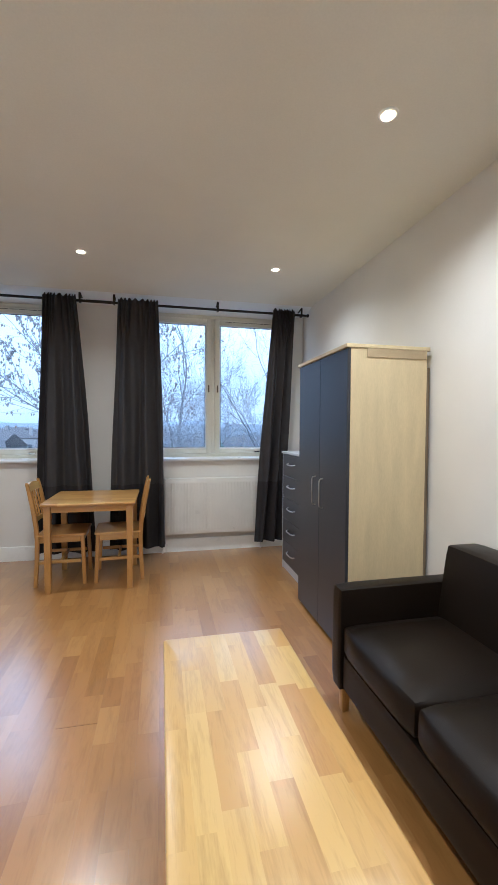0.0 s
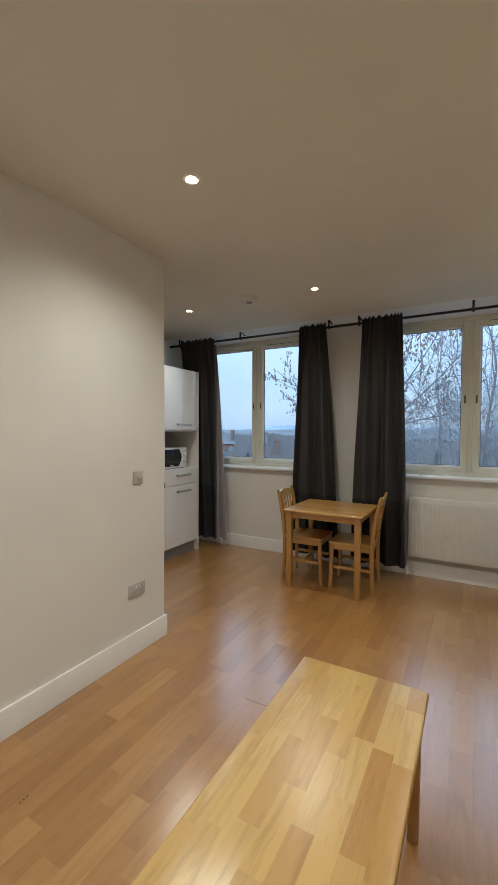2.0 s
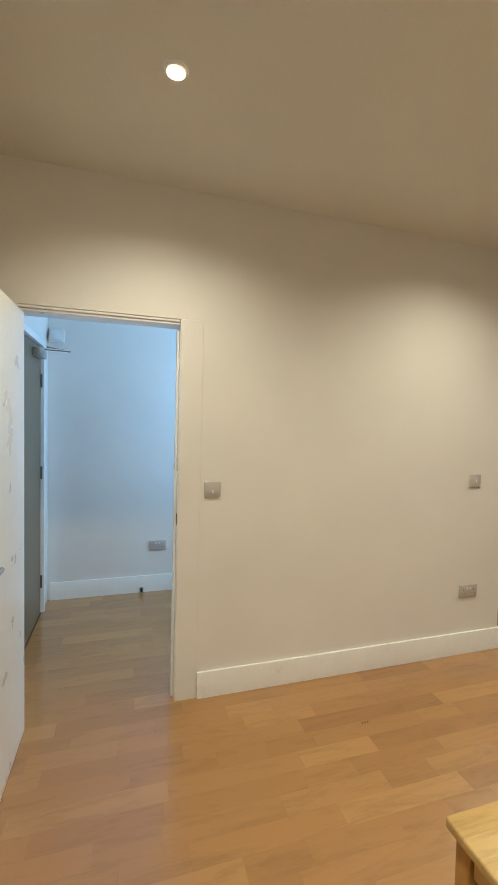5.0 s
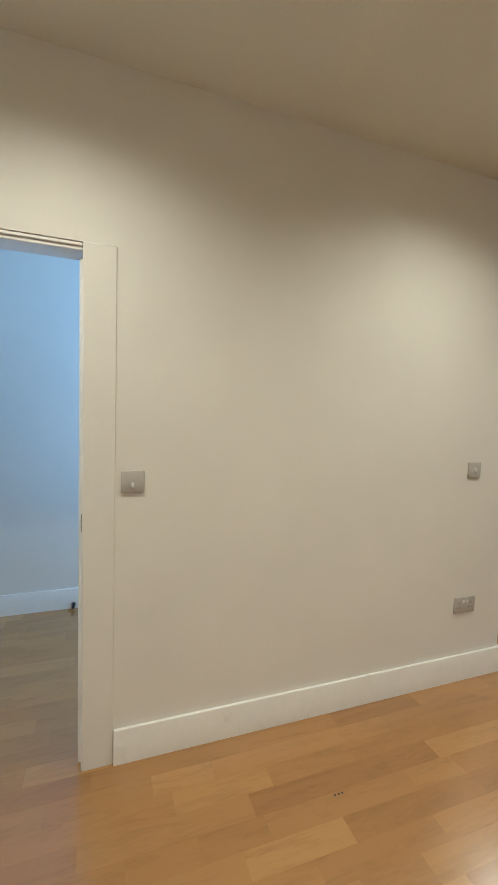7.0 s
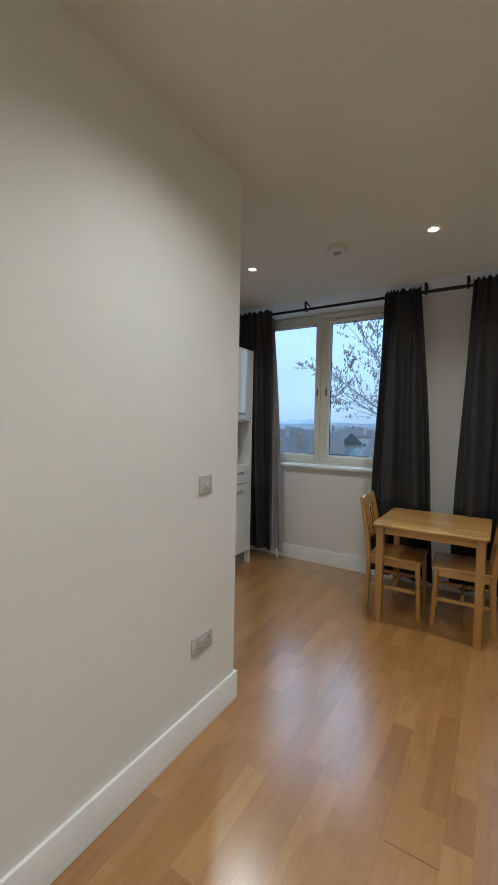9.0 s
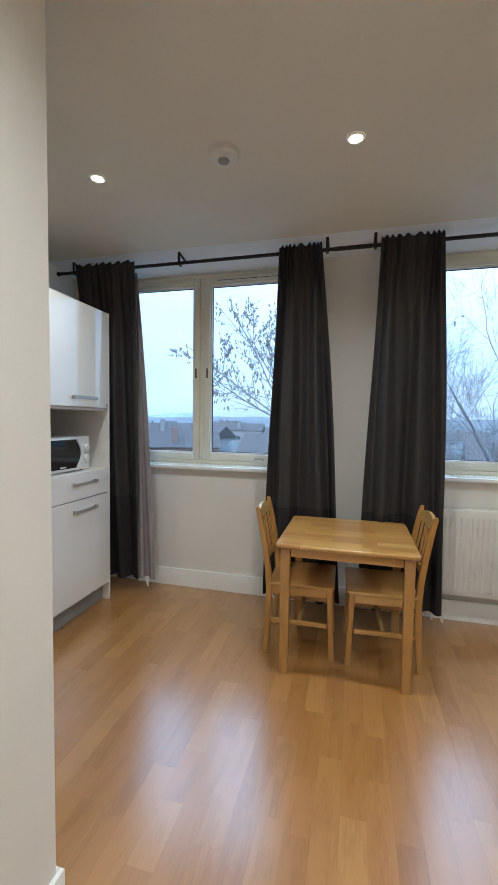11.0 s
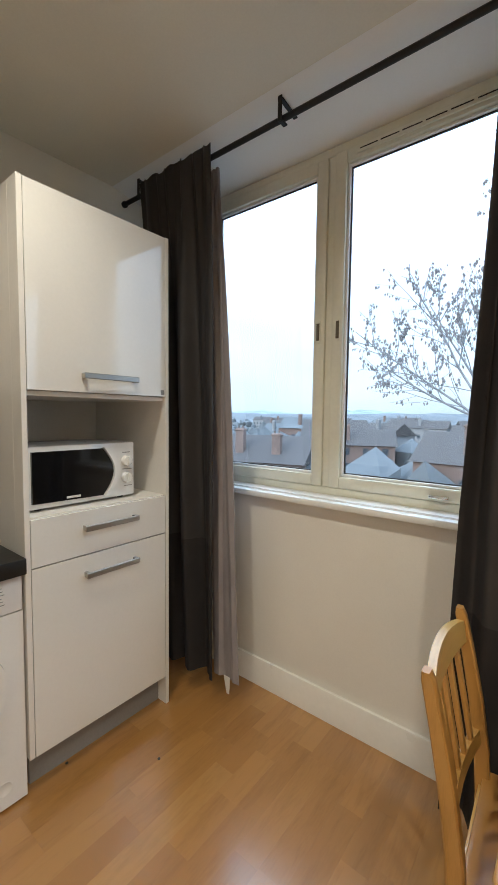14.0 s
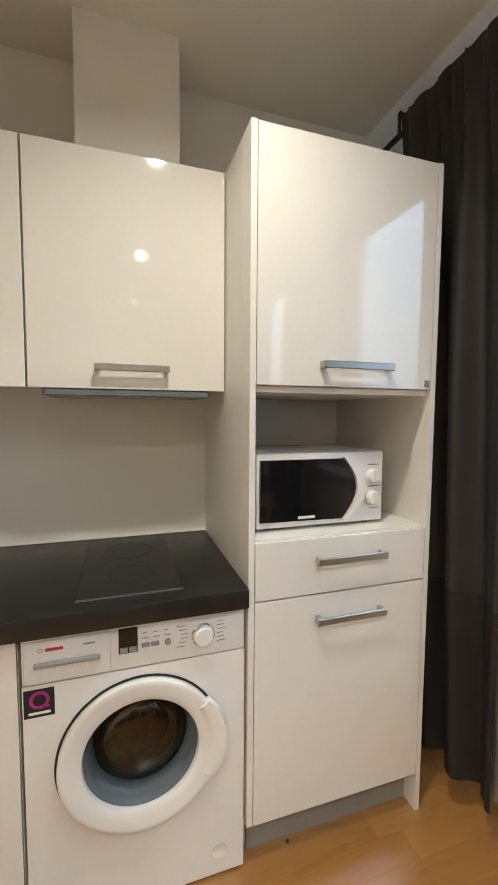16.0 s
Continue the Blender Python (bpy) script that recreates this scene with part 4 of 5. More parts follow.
for z in (1.214, 1.138):
    kn = part("knob", lathe([(0, 0.022), (0.020, 0.022), (0.0235, 0.018), (0.025, 0.0004)], pose(mx, 1.690, z, 0, 90, 0), 28), ENAMEL, mw, "round white dial")
    part("pointer", box(mx + 0.0222, mx + 0.027, 1.687, 1.693, z - 0.02, z + 0.02, 0.001, 1), PLASTIC, kn)
    part("scale_marks", box(mx + 0.0002, mx + 0.0006, 1.672, 1.712, z + 0.036, z + 0.040), INK, mw, "unreadable grey print")
    part("scale_marks", box(mx + 0.0002, mx + 0.0006, 1.680, 1.722, z - 0.040, z - 0.037), INK, mw, "unreadable grey print")
for k in range(9):
    part("vent_slot", box(mx - 0.24 + k * 0.024, mx - 0.228 + k * 0.024, my0 + 0.06, my0 + 0.36, mz1 - 0.001, mz1 + 0.0004), GREY_PLASTIC, mw)
for y in (my0 + 0.05, my1 - 0.05):
    for x in (mx - 0.29, mx - 0.04):
        part("foot", disc_bar((x, y, 1.0445), (x, y, mz0 - 0.0005), 0.014, 14), BLACK_RUBBER, mw, "short black foot")

# wall cupboards
UX = -1.340
for k, (y0, y1) in enumerate(((0.592, 1.2115), (0.002, 0.590))):
    uc = thing("wall_cupboard", "gloss white wall cupboard with a lift-up door", "kitchen cabinet", (-1.5, (y0 + y1) / 2, 1.5), "wall cupboards")
    part("carcass", box(X_K + 0.001, UX - 0.0195, y0, y1, 1.510, 2.2355, 0.001, 1), SATIN_WHITE, uc)
    d = part("door", box(UX - 0.019, UX, y0 + 0.002, y1 - 0.002, 1.500, 2.234, 0.0015, 1), GLOSS_WHITE, uc, "high gloss white door")
    bar_handle(d, UX, (y0 + y1) / 2 - 0.117, (y0 + y1) / 2 + 0.117, 1.567, 0.022)
hood = thing("extractor_hood", "slim grey extractor hood under the wall cupboard", "extractor hood", (-1.5, 0.9, 1.5))
part("housing", box(X_K + 0.03, UX - 0.022, 0.63, 1.16, 1.478, 1.5095, 0.003), GREY_PLASTIC, hood)
part("filter_grille", box(X_K + 0.08, UX - 0.06, 0.67, 1.12, 1.4755, 1.4778), STEEL, hood, "metal filter grille")
part("front_lip", box(UX - 0.0215, UX - 0.004, 0.64, 1.15, 1.478, 1.4985, 0.002, 1), GASKET, hood, "dark translucent front lip")

wt = thing("worktop", "charcoal laminate kitchen worktop against the tall cabinet", "worktop", (-1.36, 0.6, 0.86))
part("slab", box(X_K + 0.001, -1.045, 0.0175, 1.2118, 0.854, 0.912, 0.004), WORKTOP, wt)
part("wall_seal", box(X_K + 0.0012, X_K + 0.007, 0.02, 1.2115, 0.9122, 0.917, 0.001, 1), SATIN_WHITE, wt, "white sealant bead")
hob = thing("hob", "black glass two-ring hob set in the worktop", "hob", (-1.36, 0.88, 0.912))
gl = part("glass", box(-1.615, -1.108, 0.735, 1.027, 0.9122, 0.9165, 0.0015, 1), BLACK_GLASS, hob)
for x, r in ((-1.49, 0.085), (-1.26, 0.07)):
    part("ring_mark", lathe([(r, 0), (r, 0.0004), (r + 0.0025, 0.0004), (r + 0.0025, 0)], pose(x, 0.881, 0.9166), 40), HOB_INK, gl, "thin printed cooking ring")
part("edge_trim", box(-1.1078, -1.1055, 0.735, 1.027, 0.9122, 0.9168), STEEL, hob, "fine metal front edge")
part("touch_marks", box(-1.128, -1.122, 0.955, 1.01, 0.9166, 0.9170), HOB_INK, gl, "unreadable grey print")

base = thing("base_cabinet", "white kitchen base cabinet beside the washing machine", "kitchen cabinet", (-1.37, 0.3, 0))
part("carcass", box(X_K + 0.003, FX - 0.025, 0.0185, 0.600, 0.15, 0.8535), SATIN_WHITE, base)
d = part("door", box(FX - 0.024, FX - 0.005, 0.021, 0.599, 0.146, 0.848, 0.0015, 1), GLOSS_WHITE, base, "gloss white door")
bar_handle(d, FX - 0.005, 0.20, 0.42, 0.785)
part("plinth", box(FX - 0.075, FX - 0.06, 0.0185, 0.600, 0.0005, 0.1495), PLINTH, base, "grey recessed plinth")

# washing machine
WX, WY0, WY1, WZ = -1.075, 0.608, 1.206, 0.846
wash = thing("washing_machine", "white front-loading washing machine with a round glass door", "washing machine", (-1.36, 0.907, 0))
part("body", box(WX - 0.54, WX - 0.102, WY0, WY1, 0.012, 0.7175, 0.004), ENAMEL, wash)
bm = bmesh.new()
corners = {round(math.atan2(z - 0.468, y - 0.905) % (2 * math.pi) / (2 * math.pi) * 64 - 0.5) % 64: (y, z) for y in (WY0, WY1) for z in (0.012, 0.7175)}
loops = [[], [], [], []]
for k in range(64):
    a = 2 * math.pi * (k + 0.5) / 64
    ca, sa = math.cos(a), math.sin(a)
    q = min((WY1 - 0.905 if ca > 0 else 0.905 - WY0) / max(1e-6, abs(ca)), (0.7175 - 0.468 if sa > 0 else 0.468 - 0.012) / max(1e-6, abs(sa)))
    for lp, (x, r) in zip(loops, ((WX - 0.1015, q), (WX, q), (WX, 0.158), (WX - 0.1015, 0.158))):
        y, z = corners[k] if k in corners and r > 0.16 else (0.905 + r * ca, 0.468 + r * sa)
        lp.append(bm.verts.new((x, y, z)))
for a, b in zip(loops, loops[1:]):
    for k in range(64):
        bm.faces.new((a[k], a[(k + 1) % 64], b[(k + 1) % 64], b[k]))
part("front_panel", bm, ENAMEL, wash)
part("filter_cover", lathe([(0.026, 0.0003), (0.026, 0.0008), (0.0245, 0.0010), (0.0235, 0.0004), (0, 0.0004)], pose(WX, WY1 - 0.075, 0.085, 0, 90, 0), 32), ENAMEL, wash, "small round white filter cover")
fas = part("fascia", box(WX - 0.54, WX + 0.003, WY0, WY1, 0.7205, WZ, 0.006), ENAMEL, wash, "white control panel")
tray = part("detergent_drawer", box(WX - 0.2, WX + 0.0065, WY0 + 0.006, WY0 + 0.217, 0.7245, 0.838, 0.004), ENAMEL, wash, "white detergent drawer")
bm = box(WX + 0.0068, WX + 0.017, WY0 + 0.030, WY0 + 0.190, 0.770, 0.782, 0.003)
part("drawer_grip", bm, GREY_PLASTIC, tray, "grey drawer grip")
part("grip_recess", box(WX + 0.0064, WX + 0.0072, WY0 + 0.05, WY0 + 0.17, 0.738, 0.768), SATIN_WHITE, tray)
part("maker_mark", box(WX + 0.0066, WX + 0.0072, WY0 + 0.058, WY0 + 0.100, 0.809, 0.817), RED_INK, tray, "red maker's mark")
part("maker_sign", lathe([(0.006, 0), (0.006, 0.0006), (0.0045, 0.0006), (0.0045, 0)], pose(WX + 0.0066, WY0 + 0.046, 0.813, 0, 90, 0), 20), INK, tray)
part("print", box(WX + 0.0066, WX + 0.0071, WY0 + 0.150, WY0 + 0.178, 0.812, 0.816), INK, tray, "unreadable grey print")
part("display", box(WX + 0.0032, WX + 0.005, 0.846, 0.896, 0.766, 0.838, 0.001, 1), BLACK_GLASS, fas, "black display")
for k in range(2):
    part("button", box(WX + 0.0052, WX + 0.009, 0.849 + k * 0.024, 0.870 + k * 0.024, 0.769, 0.785, 0.001, 1), GREY_PLASTIC, fas)
    part("button", box(WX + 0.0032, WX + 0.007, 0.906 + k * 0.026, 0.928 + k * 0.026, 0.776, 0.789, 0.001, 1), GREY_PLASTIC, fas)
part("start_button", disc_bar((WX + 0.0032, 0.978, 0.781), (WX + 0.008, 0.978, 0.781), 0.009, 18), GREY_PLASTIC, fas, "round grey start button")
kn = part("programme_dial", lathe([(0, 0.022), (0.024, 0.022), (0.0275, 0.018), (0.0295, 0.0005)], pose(WX + 0.0032, 1.079, 0.786, 0, 90, 0), 36), ENAMEL, fas, "white programme dial with a chrome ring")
part("dial_ring", lathe([(0.030, 0.0002), (0.030, 0.006), (0.034, 0.004), (0.034, 0.0002)], pose(WX + 0.0032, 1.079, 0.786, 0, 90, 0), 36), CHROME, kn)
for k in range(6):
    z = 0.818 - k * 0.012
    part("print", box(WX + 0.0032, WX + 0.0037, 1.018 - 0.006 * abs(k - 2.5), 1.036 - 0.004 * abs(k - 2.5), z, z + 0.0022), INK, fas, "unreadable grey print")
    part("print", box(WX + 0.0032, WX + 0.0037, 1.120, 1.138 + 0.004 * (k % 3), z, z + 0.0022), INK, fas, "unreadable grey print")
for k in range(3):
    part("print", box(WX + 0.0032, WX + 0.0037, 0.908 + k * 0.03, 0.926 + k * 0.03, 0.800, 0.803), INK, fas, "unreadable grey print")
    part("print", box(WX + 0.0032, WX + 0.0037, 0.908 + k * 0.03, 0.920 + k * 0.03, 0.815, 0.8175), INK, fas, "unreadable grey print")
WC = pose(WX, 0.905, 0.468, 0, 90, 0)
# a raised black ring stands for the shadow in the door gap
part("door_gap_shade", lathe([(0.221, 0.0004), (0.227, 0.0008), (0.227, 0.003), (0.221, 0.003)], WC, 64, close=True), BLACK_RUBBER, wash, "black ring drawn as the shadow gap round the door")
dr = part("door_ring", lathe([(0.219, 0.0006), (0.2205, 0.018), (0.2185, 0.0225), (0.214, 0.0245), (0.205, 0.0240), (0.180, 0.0200), (0.166, 0.0165), (0.1605, 0.0125), (0.1575, 0.0006)], WC, 64, close=True), ENAMEL, wash, "broad white door ring")
part("drum", lathe([(0.1360, -0.0800), (0.118, -0.0900), (0.112, -0.0880), (0.085, -0.0950), (0.080, -0.0930), (0.045, -0.0985), (0, -0.0990)], WC, 56), DRUM, wash, "dark steel drum behind the glass")
part("door_bowl", lathe([(0.1360, -0.0760), (0.131, -0.056), (0.114, -0.036), (0.075, -0.024), (0, -0.019)], WC, 56), SMOKED, wash, "dark bulged door glass")
part("gasket", lathe([(0.1556, 0.004), (0.1530, -0.008), (0.1505, -0.020), (0.1520, -0.028), (0.1470, -0.042), (0.1400, -0.064), (0.1365, -0.0755)], WC, 56), GASKET, wash, "blue-grey rubber gasket")
bm = bmesh.new()
prev = None
for k in range(13):
    a = radians(-28 + k * 5.2)
    u = math.sin(math.pi * k / 12) ** 0.5
    ca, sa = math.cos(a), math.sin(a)
    r = [bm.verts.new((WX + h, 0.905 + q * ca, 0.468 + q * sa)) for q, h in ((0.190, 0.0225), (0.206, 0.032), (0.226 + 0.012 * u, 0.030), (0.229 + 0.012 * u, 0.010), (0.224, 0.0042))]
    if prev:
        for q in range(5):
            bm.faces.new((prev[q], prev[(q + 1) % 5], r[(q + 1) % 5], r[q]))
    else:
        bm.faces.new(r[::-1])
    prev = r
bm.faces.new(prev)
part("door_handle", bm, ENAMEL, dr, "curved white grip on the door ring")
st = part("sticker", box(WX + 0.0003, WX + 0.0010, 0.611, 0.684, 0.632, 0.708, 0.0003, 1), BLACK_RUBBER, wash, "black sticker with a purple ring and a tick")
part("sticker_ring", lathe([(0.016, 0), (0.016, 0.0005), (0.024, 0.0005), (0.024, 0)], pose(WX + 0.0011, 0.648, 0.678, 0, 90, 0), 30), PURPLE, st)
part("sticker_tail", box(WX + 0.0011, WX + 0.0016, 0.658, 0.672, 0.656, 0.663), PURPLE, st)
part("sticker_print", box(WX + 0.0011, WX + 0.0016, 0.622, 0.674, 0.640, 0.647), PLASTIC, st, "small pale print")
for y in (WY0 + 0.05, WY1 - 0.05):
    for x in (WX - 0.05, WX - 0.49):
        part("foot", disc_bar((x, y, 0.0), (x, y, 0.0118), 0.02, 14), BLACK_RUBBER, wash)

# ---- small fixtures ----
for lx, ly in DOWNLIGHTS:
    d = thing("downlight", "recessed round ceiling downlight, lit warm white", "ceiling light", (lx, ly, H), "ceiling downlights")
    part("bezel", lathe([(0.031, -0.0005), (0.033, -0.006), (0.041, -0.0055), (0.044, -0.0005)], pose(lx, ly, H), 36, close=True), ENAMEL, d, "white bezel")
    # glowing ring added for the halo about the lens
    part("glow_ring", lathe([(0.0215, -0.0012), (0.0308, -0.0035), (0.0308, -0.0008), (0.0215, -0.0006)], pose(lx, ly, H), 32, close=True), GLOW_RING, d, "amber ring that glows as the flare round the lens")
    part("lens", lathe([(0, -0.0035), (0.021, -0.0035), (0.021, -0.0008), (0, -0.0008)], pose(lx, ly, H), 32), BULB, d, "glowing lens")
al = thing("smoke_alarm", "round white plastic smoke alarm on the ceiling", "smoke alarm", (0.138, 1.008, H))
part("base", lathe([(0, -0.0005), (0.074, -0.0005), (0.074, -0.012), (0, -0.012)], pose(0.138, 1.008, H), 40), PLASTIC, al)
part("cover", lathe([(0.071, -0.0125), (0.071, -0.024), (0.062, -0.034), (0.034, -0.040), (0, -0.041)], pose(0.138, 1.008, H), 40), PLASTIC, al)
part("sensor_ring", lathe([(0.028, -0.0402), (0.026, -0.046), (0.012, -0.048), (0, -0.048)], pose(0.138, 1.008, H), 28), GREY_PLASTIC, al)


def wall_plate(name, label, category, x, y, z, w, h=0.086):
    t = thing(name, label, category, (x, y, z))
    part("plate", box(x + 0.0005, x + 0.010, y - w / 2, y + w / 2, z - h / 2, z + h / 2, 0.003), SWITCH, t)
    return t


sw = wall_plate("light_switch", "single white plastic switch plate on the partition wall", "switch", 0, -0.267, 1.181, 0.086)
part("rocker", box(0.0103, 0.017, -0.273, -0.261, 1.170, 1.192, 0.002), ENAMEL, sw, "small white rocker")
sw = wall_plate("light_switch", "single white plastic switch plate beside the doorway", "switch", 0, -2.056, 1.162, 0.090)
part("rocker", box(0.0103, 0.017, -2.062, -2.050, 1.140, 1.160, 0.002), ENAMEL, sw, "small white rocker")


def double_socket(label, x, y, z):
    s = wall_plate("power_socket", label, "socket", x, y, z, 0.146)
    for k in (-1, 1):
        part("rocker", box(x + 0.0103, x + 0.0145, y + k * 0.013 - 0.006, y + k * 0.013 + 0.006, z + 0.012, z + 0.030, 0.0015, 1), ENAMEL, s, "white rocker")
        bm = box(x + 0.0098, x + 0.0104, y + k * 0.042 - 0.002, y + k * 0.042 + 0.002, z + 0.008, z + 0.017)
        for q in (-0.011, 0.011):
            put_box(bm, x + 0.0098, x + 0.0104, y + k * 0.042 + q - 0.0035, y + k * 0.042 + q + 0.0035, z - 0.015, z - 0.011)
        part("pin_holes", bm, SLOT, s, "dark pin holes", smooth=False)
    return s


double_socket("white double power socket low on the partition wall", 0, -0.278, 0.430)
double_socket("white double power socket low on the hall wall", HALL_X, -2.235, 0.412)

# ---- outside ----
GZ = -9.5
GRASS = surface("winter_grass", (0.066, 0.071, 0.068), 0.95, vary=0.25, scale=0.05, grain=1.2, bump=0)
# distance haze is put into the base colours of these two
HAZE = surface("haze_tinted_far_land", (0.16, 0.20, 0.25), 1.0, vary=0.12, scale=0.012, grain=0.09, bump=0)
HAZE2 = surface("haze_tinted_middle_land", (0.088, 0.10, 0.108), 1.0, vary=0.18, scale=0.03, grain=0.25, bump=0)
BRICKS = surface("weathered_brick", (0.14, 0.10, 0.085), 0.9, vary=0.15, scale=0.8, grain=9, bump=0.02)
RENDERED = surface("grey_render", (0.18, 0.185, 0.19), 0.9, vary=0.1, scale=0.6, grain=7)
ROOF = surface("slate_roof", (0.052, 0.048, 0.047), 0.85, vary=0.12, scale=3, grain=14)
TEAL = surface("pale_green_roof_sheet", (0.32, 0.36, 0.36), 0.6, vary=0.1, scale=0.5, grain=6)
# bark lightened towards blue, with the air's haze mixed into its colour
BARK = surface("haze_grey_bark", (0.17, 0.18, 0.195), 0.95, vary=0.25, scale=6, grain=40, bump=0.1)
LEAF = surface("dry_brown_leaf", (0.19, 0.185, 0.19), 0.8, vary=0.3, scale=4, grain=30, bump=0)
# green paled by haze in the base colour
NEEDLE = surface("hazed_evergreen", (0.085, 0.13, 0.115), 0.9, vary=0.35, scale=2, grain=12, bump=0)
WPANE = surface("house_window_glass", (0.05, 0.06, 0.07), 0.15, vary=0.1, bump=0)

bm = bmesh.new()
vs = [bm.verts.new(c) for c in ((-1500, -60, GZ), (1500, -60, GZ), (1500, 3000, GZ), (-1500, 3000, GZ))]
bm.faces.new(vs)
tagged(part("ground", bm, GRASS, smooth=False), "dull winter ground sheet reaching the horizon", "ground", kind="structure")


def ridge(name, y, depth, x0, x1, height, seed, material, label):
    bm = bmesh.new()
    n, prev = 90, None
    for i in range(n + 1):
        x = x0 + (x1 - x0) * i / n
        h = height * (0.62 + 0.38 * noise.noise(Vector((x / 260.0 + seed, 0, 0)))) + height * 0.10 * noise.noise(Vector((x / 24.0, seed, 0)))
        r = [bm.verts.new((x, y - depth, GZ)), bm.verts.new((x, y - depth * 0.4, GZ + h * 0.75)), bm.verts.new((x, y, GZ + h)), bm.verts.new((x, y + depth, GZ))]
        if prev:
            for k in range(3):
                bm.faces.new((prev[k], prev[k + 1], r[k + 1], r[k]))
        prev = r
    tagged(part(name, bm, material), label, "hill", kind="structure")


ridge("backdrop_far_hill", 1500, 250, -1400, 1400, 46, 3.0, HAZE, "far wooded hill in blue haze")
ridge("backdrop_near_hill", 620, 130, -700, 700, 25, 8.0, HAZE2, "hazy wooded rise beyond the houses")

# tree clumps between the houses, too many to count
bm = bmesh.new()
rnd = random.Random(4)
for k in range(680):
    y = 42 + 480 * rnd.random() ** 1.6
    x, s = rnd.uniform(-0.9, 0.9) * y, rnd.uniform(1.2, 3.4)
    r = bmesh.ops.create_icosphere(bm, subdivisions=1, radius=s, matrix=Matrix.Translation((x, y, GZ + s * 0.9)) @ Matrix.Diagonal((1.2, 1, rnd.uniform(0.8, 1.6), 1)))
    for v in r["verts"]:
        v.co += Vector((rnd.uniform(-1, 1), rnd.uniform(-1, 1), rnd.uniform(-1, 1))) * s * 0.28
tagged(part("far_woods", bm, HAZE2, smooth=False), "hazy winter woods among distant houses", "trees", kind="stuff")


def house(x, y, w, d, h, turn, wall, roof, label, chimneys=1, storeys=2, flat=False):
    ob = thing("house", label, "house", (x, y, GZ), "houses below the windows")
    m = pose(x, y, GZ, 0, 0, turn)

    def lay(bm):
        bm.transform(m)
        return bm
    part("wall", lay(box(-w / 2, w / 2, -d / 2, d / 2, 0, h)), wall, ob, smooth=False)
    rh = 0.6 if flat else d * 0.38
    bm = bmesh.new()
    e = 0.35
    a = [bm.verts.new(c) for c in ((-w / 2 - e, -d / 2 - e, h + 0.02), (w / 2 + e, -d / 2 - e, h + 0.02), (w / 2 + e, d / 2 + e, h + 0.02), (-w / 2 - e, d / 2 + e, h + 0.02))]
    if flat:
        b = [bm.verts.new((v.co.x, v.co.y, h + rh)) for v in a]
        bm.faces.new(b)
        for k in range(4):
            bm.faces.new((a[k], a[(k + 1) % 4], b[(k + 1) % 4], b[k]))
    else:
        p, q = bm.verts.new((-w / 2 - e, 0, h + rh)), bm.verts.new((w / 2 + e, 0, h + rh))
        for f in ((a[0], a[1], q, p), (a[2], a[3], p, q), (a[1], a[2], q), (a[3], a[0], p)):
            bm.faces.new(f)
    bm.faces.new(a[::-1])
    rf = part("roof", lay(bm), roof, ob, smooth=False)
    for k in range(chimneys):
        cx, up = (-0.5 + (k + 0.5) / chimneys) * w * 0.8, (0.9, 0.4, 1.2)[k % 3]
        bm = box(cx - 0.55, cx + 0.55, -d * 0.33 - 0.4, -d * 0.33 + 0.4, h + 0.3, h + rh + up, 0.05, 1)
        put_box(bm, cx - 0.63, cx + 0.63, -d * 0.33 - 0.48, -d * 0.33 + 0.48, h + rh + up - 0.3, h + rh + up - 0.12, 0.03, 1)
        for q in (-0.3, 0.3):
            tube([(cx + q, -d * 0.33, h + rh + up), (cx + q, -d * 0.33, h + rh + up + 0.3)], 0.11, 8, bm)
        part("chimney", lay(bm), wall, rf, smooth=False)
    for s in range(storeys):
        n = max(2, int(w / 3))
        for k in range(n):
            cx, z = -w / 2 + (k + 0.5) * w / n, 0.9 + s * 2.8
            part("window", lay(box(cx - 0.55, cx + 0.55, -d / 2 - 0.05, -d / 2 - 0.002, z, z + 1.3)), WPANE, ob, smooth=False)
    return ob


house(-30, 42, 12, 8, 5.4, 14, BRICKS, ROOF, "old brick house with chimney stacks", 2)
house(-33, 36, 15, 9, 4.6, 8, RENDERED, TEAL, "low pale building with a green sheet roof", 0, 2, True)
house(-7, 47, 10, 8, 6.4, -6, BRICKS, ROOF, "brick house with a slate roof", 1)
house(6, 55, 12, 8, 6.0, 4, RENDERED, ROOF, "pale rendered house with a slate roof", 1)
house(19, 50, 11, 8, 6.2, -10, BRICKS, ROOF, "brick house with a slate roof", 2)
for k in range(34):
    y = rnd.uniform(75, 330)
    # some far roofs take the haze-tinted colour in place of slate
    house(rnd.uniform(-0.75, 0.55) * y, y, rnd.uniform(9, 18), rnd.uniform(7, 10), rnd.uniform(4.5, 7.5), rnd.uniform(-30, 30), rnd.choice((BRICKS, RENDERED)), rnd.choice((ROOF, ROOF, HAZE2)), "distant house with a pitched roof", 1)


